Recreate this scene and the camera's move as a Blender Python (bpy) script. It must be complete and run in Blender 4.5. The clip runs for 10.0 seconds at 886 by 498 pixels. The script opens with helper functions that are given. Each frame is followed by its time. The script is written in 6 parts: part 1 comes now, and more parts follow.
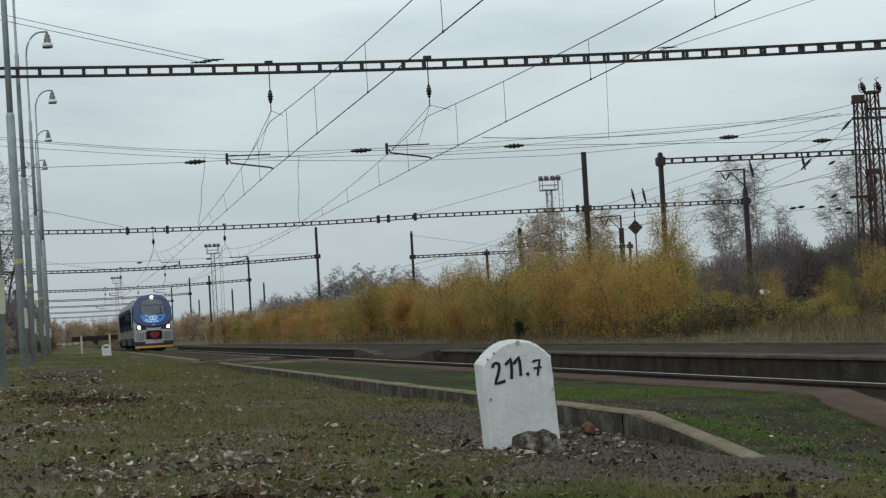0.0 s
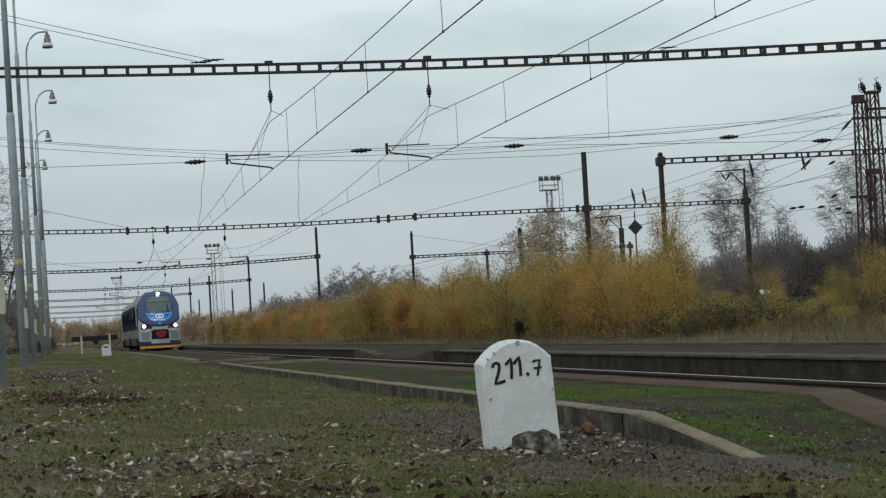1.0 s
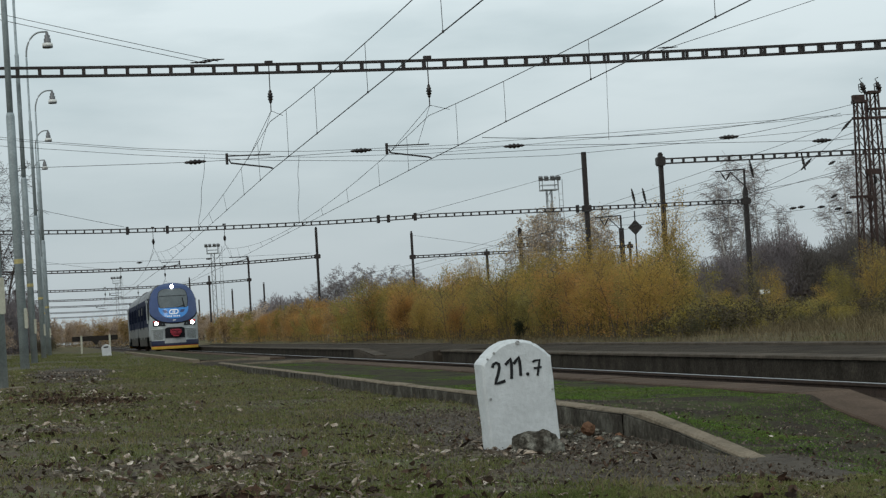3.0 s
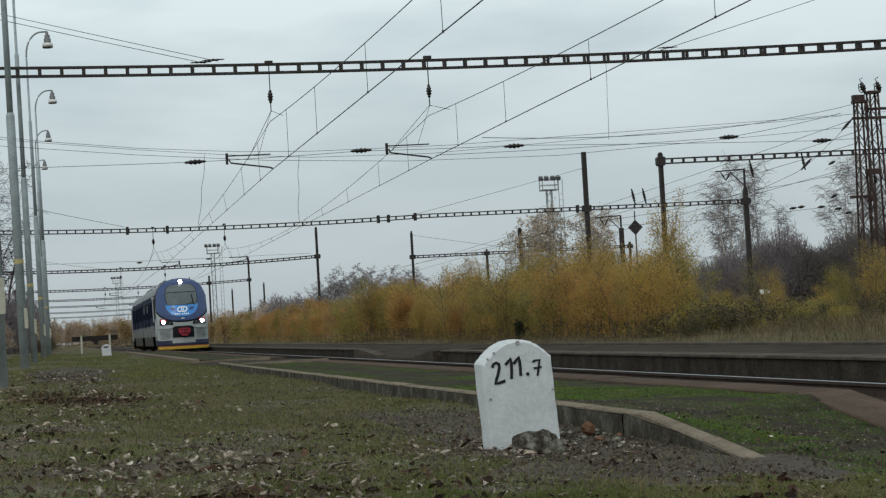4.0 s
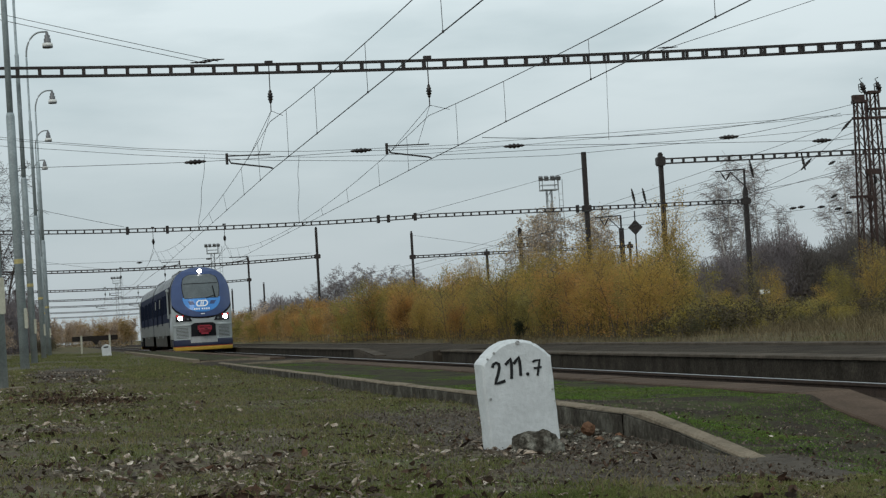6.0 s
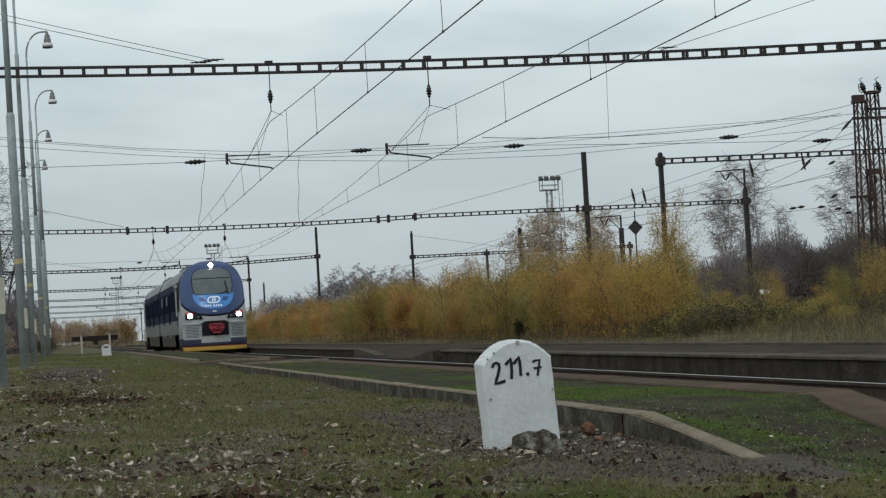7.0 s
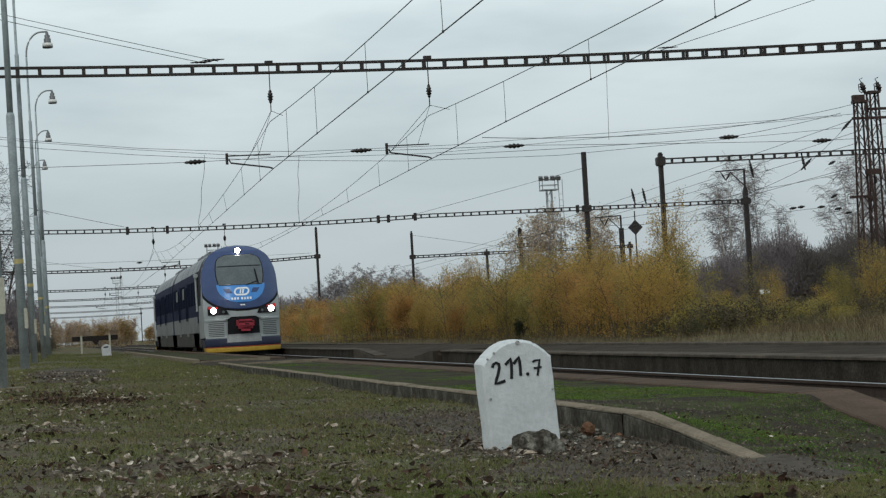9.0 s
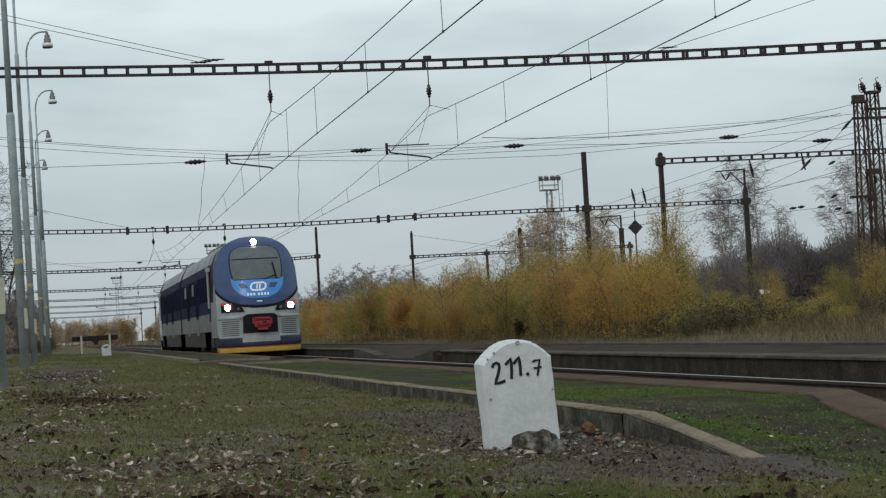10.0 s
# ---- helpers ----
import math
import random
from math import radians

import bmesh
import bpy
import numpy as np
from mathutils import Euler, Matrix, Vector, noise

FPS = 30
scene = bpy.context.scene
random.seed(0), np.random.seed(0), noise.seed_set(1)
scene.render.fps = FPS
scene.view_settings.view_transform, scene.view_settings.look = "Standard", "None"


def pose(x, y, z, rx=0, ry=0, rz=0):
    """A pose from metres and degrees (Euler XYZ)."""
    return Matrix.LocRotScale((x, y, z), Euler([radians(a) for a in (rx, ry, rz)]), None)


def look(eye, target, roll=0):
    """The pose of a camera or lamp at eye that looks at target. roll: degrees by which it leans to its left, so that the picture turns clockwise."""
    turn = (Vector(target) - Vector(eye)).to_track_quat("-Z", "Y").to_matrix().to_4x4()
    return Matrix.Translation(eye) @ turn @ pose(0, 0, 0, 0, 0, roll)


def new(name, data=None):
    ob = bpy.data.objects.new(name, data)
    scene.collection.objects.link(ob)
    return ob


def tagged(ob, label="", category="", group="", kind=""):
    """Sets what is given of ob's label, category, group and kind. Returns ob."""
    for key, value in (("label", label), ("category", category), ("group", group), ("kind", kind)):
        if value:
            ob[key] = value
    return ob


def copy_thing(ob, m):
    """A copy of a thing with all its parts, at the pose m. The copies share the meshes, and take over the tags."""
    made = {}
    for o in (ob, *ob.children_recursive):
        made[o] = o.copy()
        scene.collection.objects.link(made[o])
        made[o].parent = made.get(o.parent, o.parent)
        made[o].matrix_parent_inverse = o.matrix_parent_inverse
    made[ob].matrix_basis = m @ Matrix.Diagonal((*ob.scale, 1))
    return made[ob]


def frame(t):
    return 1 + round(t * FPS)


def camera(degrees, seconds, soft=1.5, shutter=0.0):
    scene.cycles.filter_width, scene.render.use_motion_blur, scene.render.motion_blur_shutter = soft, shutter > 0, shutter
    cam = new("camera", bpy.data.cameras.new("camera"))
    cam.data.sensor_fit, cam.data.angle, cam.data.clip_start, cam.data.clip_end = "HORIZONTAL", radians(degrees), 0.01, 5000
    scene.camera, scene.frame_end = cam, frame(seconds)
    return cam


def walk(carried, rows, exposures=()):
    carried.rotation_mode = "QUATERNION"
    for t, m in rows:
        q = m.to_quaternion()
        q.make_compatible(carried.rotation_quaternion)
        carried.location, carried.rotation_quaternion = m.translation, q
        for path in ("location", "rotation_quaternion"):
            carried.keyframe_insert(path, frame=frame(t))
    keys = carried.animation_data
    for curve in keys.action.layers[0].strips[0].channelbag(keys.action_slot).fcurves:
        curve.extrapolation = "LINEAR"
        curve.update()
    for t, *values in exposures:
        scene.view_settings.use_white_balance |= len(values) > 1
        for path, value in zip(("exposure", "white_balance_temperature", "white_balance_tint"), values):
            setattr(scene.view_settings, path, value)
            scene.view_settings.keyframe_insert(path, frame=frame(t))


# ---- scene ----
# One still camera low beside the platform; x across the tracks, y along them, z = 0 about rail level.
FOV = 24.61
EYE = (0.0, 0.0, 0.806)
YAW, PITCH, ROLL = 10.688, 2.088, -3.23
RAIL_Z = 0.035
TRACK_1, TRACK_2 = 6.53, 11.65
GANTRY_Y = (63.3, 155.0, 237.0, 319.0, 389.0, 455.0, 540.0, 640.0)


def aim():
    a, b = radians(YAW), radians(PITCH)
    far = (EYE[0] + math.sin(a) * math.cos(b), EYE[1] + math.cos(a) * math.cos(b), EYE[2] + math.sin(b))
    return look(EYE, far, ROLL)


cam = camera(FOV, 10.0, soft=1.3)
walk(cam, [(0.0, aim()), (10.0, aim())])

# ---- light: an overcast autumn sky ----
scene.view_settings.exposure = 0.0
world = bpy.data.worlds.new("overcast_sky")
scene.world = world
world.use_nodes = True
wn, wl = world.node_tree.nodes, world.node_tree.links
wn.clear()
w_out = wn.new("ShaderNodeOutputWorld")
w_bg = wn.new("ShaderNodeBackground")
w_sky = wn.new("ShaderNodeTexSky")
w_sky.sky_type = "NISHITA"
w_sky.sun_disc = False
w_sky.sun_elevation, w_sky.sun_rotation = radians(38), radians(215)
w_sky.air_density, w_sky.dust_density = 1.0, 3.0
w_co = wn.new("ShaderNodeTexCoord")
w_map = wn.new("ShaderNodeMapping")
w_map.inputs["Scale"].default_value = (2.2, 2.2, 9.0)
w_noise = wn.new("ShaderNodeTexNoise")
w_noise.inputs["Scale"].default_value, w_noise.inputs["Detail"].default_value = 2.3, 8.0
w_ramp = wn.new("ShaderNodeValToRGB")
w_ramp.color_ramp.elements[0].position, w_ramp.color_ramp.elements[0].color = 0.40, (5.75, 6.85, 7.15, 1)
w_ramp.color_ramp.elements[1].position, w_ramp.color_ramp.elements[1].color = 0.61, (7.75, 8.8, 9.05, 1)
w_sep = wn.new("ShaderNodeSeparateXYZ")
w_band = wn.new("ShaderNodeMapRange")
w_band.inputs["From Min"].default_value, w_band.inputs["From Max"].default_value = 0.0, 0.17
w_haze = wn.new("ShaderNodeMix")
w_haze.data_type = "RGBA"
w_haze.inputs[6].default_value = (4.6, 5.25, 5.55, 1)
w_mix = wn.new("ShaderNodeMix")
w_mix.data_type = "RGBA"
w_mix.inputs["Factor"].default_value = 0.93
w_bg.inputs["Strength"].default_value = 0.1
wl.new(w_co.outputs["Generated"], w_map.inputs["Vector"])
wl.new(w_map.outputs["Vector"], w_noise.inputs["Vector"])
wl.new(w_noise.outputs["Fac"], w_ramp.inputs["Fac"])
wl.new(w_co.outputs["Generated"], w_sep.inputs["Vector"])
wl.new(w_sep.outputs["Z"], w_band.inputs["Value"])
wl.new(w_band.outputs["Result"], w_haze.inputs["Factor"])
wl.new(w_ramp.outputs["Color"], w_haze.inputs[7])
wl.new(w_sky.outputs["Color"], w_mix.inputs[6])
wl.new(w_haze.outputs[2], w_mix.inputs[7])
wl.new(w_mix.outputs[2], w_bg.inputs["Color"])
wl.new(w_bg.outputs["Background"], w_out.inputs["Surface"])

sun = new("sun", bpy.data.lights.new("sun", "SUN"))
sun.data.energy, sun.data.angle, sun.data.color = 0.75, radians(25), (1.0, 0.96, 0.9)
sun.matrix_world = look((-30, -45, 45), (0, 0, 0))


# ---- materials ----
def rgb(c, k=1.0):
    return (min(1, c[0] * k), min(1, c[1] * k), min(1, c[2] * k), 1)


def material(name, base, rough=0.7, metal=0.0, spread=0.25, scale=4.0, fine=60.0, bump=0.2, second=None, by_object=0.0, by_island=0.0, coat=0.0, spec=0.3):
    """A surface with variation at two scales; second: another colour that shows in blotches."""
    m = bpy.data.materials.new(name)
    m.use_nodes = True
    n, l = m.node_tree.nodes, m.node_tree.links
    b = n["Principled BSDF"]
    b.inputs["Roughness"].default_value, b.inputs["Metallic"].default_value = rough, metal
    b.inputs["Coat Weight"].default_value, b.inputs["Specular IOR Level"].default_value = coat, spec
    co = n.new("ShaderNodeTexCoord")
    big, small = n.new("ShaderNodeTexNoise"), n.new("ShaderNodeTexNoise")
    big.inputs["Scale"].default_value, big.inputs["Detail"].default_value = scale, 9
    big.inputs["Roughness"].default_value = 0.68
    small.inputs["Scale"].default_value, small.inputs["Detail"].default_value = fine, 4
    l.new(co.outputs["Object"], big.inputs["Vector"])
    l.new(co.outputs["Object"], small.inputs["Vector"])
    ramp = n.new("ShaderNodeValToRGB")
    e = ramp.color_ramp.elements
    e[0].position, e[0].color = 0.33, rgb(base, 1 - spread)
    e[1].position, e[1].color = 0.66, rgb(second) if second else rgb(base, 1 + spread)
    if second:
        mid = e.new(0.47)
        mid.color = rgb(base)
    l.new(big.outputs["Fac"], ramp.inputs["Fac"])
    grain = n.new("ShaderNodeMapRange")
    grain.inputs["From Min"].default_value, grain.inputs["From Max"].default_value = 0.3, 0.7
    grain.inputs["To Min"].default_value, grain.inputs["To Max"].default_value = 1 - spread * 0.7, 1 + spread * 0.7
    l.new(small.outputs["Fac"], grain.inputs["Value"])
    last = grain.outputs["Result"]
    for amount, kind, socket in ((by_object, "ShaderNodeObjectInfo", "Random"), (by_island, "ShaderNodeNewGeometry", "Random Per Island")):
        if amount:
            src, rng, mul = n.new(kind), n.new("ShaderNodeMapRange"), n.new("ShaderNodeMath")
            rng.inputs["To Min"].default_value, rng.inputs["To Max"].default_value = 1 - amount, 1 + amount
            mul.operation = "MULTIPLY"
            l.new(src.outputs[socket], rng.inputs["Value"])
            l.new(rng.outputs["Result"], mul.inputs[0])
            l.new(last, mul.inputs[1])
            last = mul.outputs["Value"]
    mix = n.new("ShaderNodeVectorMath")
    mix.operation = "SCALE"
    l.new(ramp.outputs["Color"], mix.inputs[0])
    l.new(last, mix.inputs["Scale"])
    l.new(mix.outputs["Vector"], b.inputs["Base Color"])
    if bump:
        bp = n.new("ShaderNodeBump")
        bp.inputs["Strength"].default_value, bp.inputs["Distance"].default_value = bump, 0.02
        l.new(small.outputs["Fac"], bp.inputs["Height"])
        l.new(bp.outputs["Normal"], b.inputs["Normal"])
    return m


def glowing(name, colour, strength):
    m = bpy.data.materials.new(name)
    m.use_nodes = True
    b = m.node_tree.nodes["Principled BSDF"]
    b.inputs["Base Color"].default_value = rgb(colour)
    b.inputs["Emission Color"].default_value, b.inputs["Emission Strength"].default_value = rgb(colour), strength
    return m


M_SOIL = material("soil_and_grass", (0.118, 0.098, 0.073), 0.95, 0, 0.42, 1.6, 38, 0.8, second=(0.105, 0.125, 0.05), spec=0.04)
M_BARE = material("trodden_bare_soil", (0.090, 0.077, 0.064), 0.95, 0, 0.42, 3.0, 45, 0.9, second=(0.10, 0.088, 0.07), spec=0.04)
M_CLOD = material("crumbled_soil", (0.086, 0.071, 0.056), 0.95, 0, 0.35, 2.5, 40, 0, second=(0.115, 0.10, 0.082), by_island=0.5, spec=0.04)
M_YARD = material("dry_grass_ground", (0.11, 0.09, 0.055), 0.95, 0, 0.4, 0.35, 9, 0.8, second=(0.10, 0.10, 0.045), spec=0.04)
M_PATH = material("packed_gravel", (0.05, 0.041, 0.032), 0.95, 0, 0.35, 1.2, 70, 0.6, spec=0.04)
M_MOSS = material("mossy_platform_soil", (0.048, 0.04, 0.03), 0.95, 0, 0.4, 2.2, 55, 0.9, second=(0.06, 0.082, 0.022), spec=0.04)
M_CONC = material("weathered_concrete", (0.195, 0.16, 0.118), 0.9, 0, 0.3, 3.5, 60, 0.5, by_object=0.06, spec=0.04)
M_CONC_DARK = material("dark_brown_concrete", (0.042, 0.036, 0.029), 0.9, 0, 0.45, 2.2, 30, 0.5, by_object=0.05, spec=0.04)
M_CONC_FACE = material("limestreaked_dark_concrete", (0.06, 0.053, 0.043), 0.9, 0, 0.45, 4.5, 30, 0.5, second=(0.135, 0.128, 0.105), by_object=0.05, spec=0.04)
M_SLAB = material("brown_grey_platform_slab", (0.088, 0.073, 0.058), 0.9, 0, 0.3, 3.0, 50, 0.4, by_object=0.12, spec=0.04)
M_KERB_PINK = material("reddish_kerb_stone", (0.088, 0.063, 0.047), 0.9, 0, 0.25, 3.0, 60, 0.4, by_object=0.1, spec=0.04)
M_BALLAST = material("dark_ballast", (0.06, 0.05, 0.042), 0.95, 0, 0.5, 5, 30, 1.0, by_island=0.4, spec=0.04)
M_RAIL_TOP = material("polished_rail_head", (0.36, 0.36, 0.365), 0.4, 1.0, 0.08, 2, 90, 0.05)
M_RUST = material("rusty_rail_steel", (0.05, 0.033, 0.025), 0.85, 0.2, 0.3, 6, 80, 0.3)
M_SLEEPER = material("tarred_sleeper", (0.05, 0.042, 0.036), 0.9, 0, 0.35, 6, 50, 0.5, spec=0.04)
M_STEEL = material("dark_painted_steel", (0.037, 0.031, 0.03), 0.6, 0.2, 0.35, 5, 60, 0.2)
M_STEEL_RED = material("rust_brown_lattice_steel", (0.055, 0.034, 0.03), 0.7, 0.2, 0.35, 5, 60, 0.2)
M_WIRE = material("tarnished_wire", (0.035, 0.037, 0.04), 0.5, 0.6, 0.2, 3, 40, 0)
M_INSUL = material("brown_glazed_insulator", (0.02, 0.016, 0.015), 0.25, 0, 0.2, 8, 40, 0)
M_POLE = material("grey_blue_painted_pole", (0.33, 0.375, 0.39), 0.55, 0.2, 0.2, 3.0, 30, 0.15)
M_POLE_THIN = material("galvanised_pole", (0.27, 0.285, 0.29), 0.5, 0.4, 0.2, 3.0, 30, 0.1)
M_YELLOW = material("faded_yellow_band", (0.44, 0.37, 0.17), 0.7, 0, 0.2, 8, 60, 0.1)
M_BOX = material("cream_terminal_box", (0.42, 0.41, 0.33), 0.6, 0, 0.15, 8, 60, 0.1)
M_LAMP_WHITE = material("white_lamp_glass", (0.75, 0.75, 0.72), 0.3, 0, 0.1, 6, 60, 0)
M_LAMP_GREY = material("grey_lamp_housing", (0.16, 0.16, 0.165), 0.5, 0.3, 0.2, 6, 60, 0)
M_STONE_WHITE = material("limewashed_stone", (0.57, 0.59, 0.595), 0.85, 0, 0.09, 7, 60, 0.2)
M_CHIP = material("bare_stone_chip", (0.30, 0.30, 0.29), 0.9, 0, 0.3, 20, 80, 0.5)
M_BLACK = material("black_paint", (0.012, 0.012, 0.013), 0.6, 0, 0.2, 10, 60, 0)
# The second tone is brightened so the block's top looks lit.
M_ROCK = material("grey_brown_rock", (0.070, 0.062, 0.050), 0.92, 0, 0.5, 11, 60, 0.8, second=(0.33, 0.32, 0.27), spec=0.04)
M_TWIG_DRY = material("dry_twig", (0.09, 0.07, 0.055), 0.9, 0, 0.35, 20, 80, 0.2, spec=0.04)
M_BRICK = material("broken_red_brick", (0.19, 0.105, 0.065), 0.9, 0, 0.3, 14, 80, 0.6, spec=0.04)
M_DARKWOOD = material("tarred_wood", (0.03, 0.026, 0.024), 0.85, 0, 0.3, 8, 40, 0.3, spec=0.04)
M_BLADE = material("grass_blades", (0.145, 0.16, 0.055), 0.8, 0, 0.35, 2.2, 30, 0, second=(0.225, 0.185, 0.095), by_island=0.35, spec=0.04)
M_MOSS_BLADE = material("bright_moss_tufts", (0.088, 0.15, 0.030), 0.85, 0, 0.35, 2.2, 30, 0, second=(0.12, 0.13, 0.045), by_island=0.35, spec=0.04)
M_DRY = material("dry_reed_blades", (0.14, 0.112, 0.066), 0.85, 0, 0.35, 0.6, 20, 0, by_island=0.4, spec=0.04)
M_LEAF_DEAD = material("dead_leaves", (0.19, 0.15, 0.115), 0.8, 0, 0.45, 14.0, 60, 0, second=(0.40, 0.36, 0.31), by_island=0.55, spec=0.04)
M_LEAF_ROT = material("rotting_brown_leaves", (0.045, 0.03, 0.022), 0.7, 0, 0.4, 14.0, 60, 0, second=(0.10, 0.055, 0.035), by_island=0.6, spec=0.1)
M_LEAF_GOLD = material("golden_birch_leaves", (0.50, 0.335, 0.10), 0.8, 0, 0.2, 0.7, 5, 0, second=(0.25, 0.20, 0.055), by_object=0.16, by_island=0.16, spec=0.04)
M_LEAF_ORANGE = material("orange_autumn_leaves", (0.51, 0.285, 0.10), 0.8, 0, 0.2, 0.7, 5, 0, second=(0.26, 0.19, 0.06), by_object=0.16, by_island=0.16, spec=0.04)
# Muted copy of the orange above, for the farther bushes only.
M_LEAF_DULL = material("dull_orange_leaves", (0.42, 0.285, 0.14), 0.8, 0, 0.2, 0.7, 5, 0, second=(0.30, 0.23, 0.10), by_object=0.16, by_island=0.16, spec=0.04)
M_LEAF_OLIVE = material("olive_yellow_leaves", (0.32, 0.27, 0.095), 0.8, 0, 0.2, 0.7, 5, 0, second=(0.36, 0.27, 0.06), by_object=0.16, by_island=0.16, spec=0.04)
# Russet leaves lightened in the base colour to stand for distance haze.
M_LEAF_HAZED = material("hazed_russet_leaves", (0.52, 0.41, 0.32), 0.85, 0, 0.2, 0.3, 8, 0, second=(0.50, 0.36, 0.22), by_object=0.12, by_island=0.15, spec=0.04)
# Haze is mixed into this colour, so the far woods stand paler.
M_BRUSH = material("hazed_grey_far_brushwood", (0.28, 0.25, 0.255), 0.9, 0, 0.2, 0.5, 8, 0, second=(0.25, 0.21, 0.20), by_object=0.12, by_island=0.12, spec=0.04)
M_HEDGE = material("dark_hedge_brushwood", (0.155, 0.138, 0.128), 0.9, 0, 0.12, 0.4, 6, 0, second=(0.14, 0.115, 0.098), by_object=0.10, by_island=0.08, spec=0.04)
# Purple-grey twigs, paled further: the hazier hedge end has its haze painted in.
M_HEDGE_GREY = material("hazed_purple_grey_brushwood", (0.25, 0.22, 0.225), 0.9, 0, 0.12, 0.4, 6, 0, second=(0.27, 0.215, 0.19), by_object=0.10, by_island=0.08, spec=0.04)
M_LEAF_TAN = material("sparse_tan_leaves", (0.43, 0.34, 0.25), 0.85, 0, 0.2, 0.4, 8, 0, second=(0.40, 0.32, 0.20), by_object=0.12, by_island=0.2, spec=0.04)
M_WEED = material("withered_weeds", (0.10, 0.08, 0.055), 0.85, 0, 0.35, 0.8, 12, 0, second=(0.10, 0.10, 0.045), by_object=0.25, by_island=0.3, spec=0.04)
M_LEAF_GREEN = material("dark_green_needles", (0.032, 0.038, 0.022), 0.8, 0, 0.3, 0.7, 12, 0, by_island=0.3, spec=0.04)
M_TWIG = material("bare_twigs", (0.075, 0.06, 0.058), 0.9, 0, 0.3, 1.0, 20, 0, by_object=0.15, spec=0.04)
M_TWIG_PALE = material("pale_birch_twigs", (0.235, 0.205, 0.195), 0.9, 0, 0.3, 1.0, 20, 0, spec=0.04)
M_BARK = material("grey_bark", (0.10, 0.085, 0.075), 0.9, 0, 0.35, 6, 40, 0.4, spec=0.04)
M_BIRCH = material("white_birch_bark", (0.55, 0.53, 0.50), 0.8, 0, 0.4, 5, 20, 0.2, spec=0.04)
M_BLUE = material("dark_blue_train_paint", (0.036, 0.064, 0.165), 0.40, 0.0, 0.12, 1.5, 40, 0.02, coat=0.2)
M_BLUE_DEEP = material("deep_blue_bumper_paint", (0.013, 0.017, 0.045), 0.5, 0.0, 0.2, 1.5, 40, 0.03, coat=0.1)
M_RED_LINE = material("red_orange_line_paint", (0.42, 0.09, 0.03), 0.5, 0, 0.15, 3, 40, 0.03)
M_BLUE_LIGHT = material("sky_blue_train_paint", (0.05, 0.24, 0.62), 0.32, 0, 0.08, 2, 40, 0.02, coat=0.4)
M_NAVY = material("navy_train_side", (0.021, 0.026, 0.052), 0.6, 0.0, 0.2, 1.2, 30, 0.02, spec=0.02)
M_SILVER = material("silver_white_train_paint", (0.37, 0.40, 0.405), 0.4, 0.15, 0.1, 1.5, 40, 0.03, coat=0.3)
M_SILVER_DIRTY = material("dusty_grey_train_side", (0.20, 0.205, 0.20), 0.6, 0.0, 0.2, 1.5, 30, 0.05, spec=0.04)
M_PLATE = material("worn_grey_step_plate", (0.27, 0.28, 0.28), 0.5, 0.1, 0.15, 3, 30, 0.05, spec=0.1)
M_ROOF = material("grimy_grey_train_roof", (0.175, 0.18, 0.19), 0.45, 0.0, 0.35, 1.2, 30, 0.05)
M_SKIRT = material("dusty_brown_grey_skirt", (0.085, 0.08, 0.072), 0.65, 0.1, 0.25, 2, 30, 0.1, spec=0.04)
M_TRAIN_BLACK = material("black_rubber_and_plastic", (0.015, 0.015, 0.018), 0.6, 0, 0.25, 3, 40, 0.05, spec=0.08)
M_TRAIN_YELLOW = material("yellow_bumper_stripe", (0.50, 0.31, 0.045), 0.45, 0, 0.15, 3, 40, 0.03)
M_RED = material("red_coupler_paint", (0.36, 0.035, 0.055), 0.45, 0, 0.2, 6, 40, 0.05)
M_WHITE = material("white_lettering", (0.80, 0.82, 0.84), 0.5, 0, 0.05, 6, 40, 0)
M_PANE = material("tinted_train_glass", (0.017, 0.021, 0.037), 0.45, 0, 0.1, 2, 20, 0, spec=0.0)
M_SCREEN = material("grey_windscreen_glass", (0.085, 0.10, 0.105), 0.12, 0.0, 0.2, 1.5, 20, 0, coat=0.6)
M_BEAM = glowing("lit_headlight", (1.0, 0.97, 0.95), 14.0)
M_RED_GLASS = glowing("red_lamp_glass", (0.75, 0.03, 0.025), 0.25)


def let_light_through(m, share_of):
    """Thin leaves pass on part of the light that falls on their other side."""
    n, l = m.node_tree.nodes, m.node_tree.links
    b, out = n["Principled BSDF"], n["Material Output"]
    tr, mix = n.new("ShaderNodeBsdfTranslucent"), n.new("ShaderNodeMixShader")
    mix.inputs["Fac"].default_value = share_of
    l.new(b.inputs["Base Color"].links[0].from_socket, tr.inputs["Color"])
    l.new(b.outputs["BSDF"], mix.inputs[1])
    l.new(tr.outputs["BSDF"], mix.inputs[2])
    l.new(mix.outputs["Shader"], out.inputs["Surface"])


for leaf in (M_LEAF_DULL, M_LEAF_GOLD, M_LEAF_ORANGE, M_LEAF_OLIVE, M_LEAF_HAZED, M_BLADE):
    let_light_through(leaf, 0.5)
# Brushwood gets it too, to soften the contrast inside.
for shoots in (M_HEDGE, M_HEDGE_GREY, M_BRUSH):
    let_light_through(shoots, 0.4)


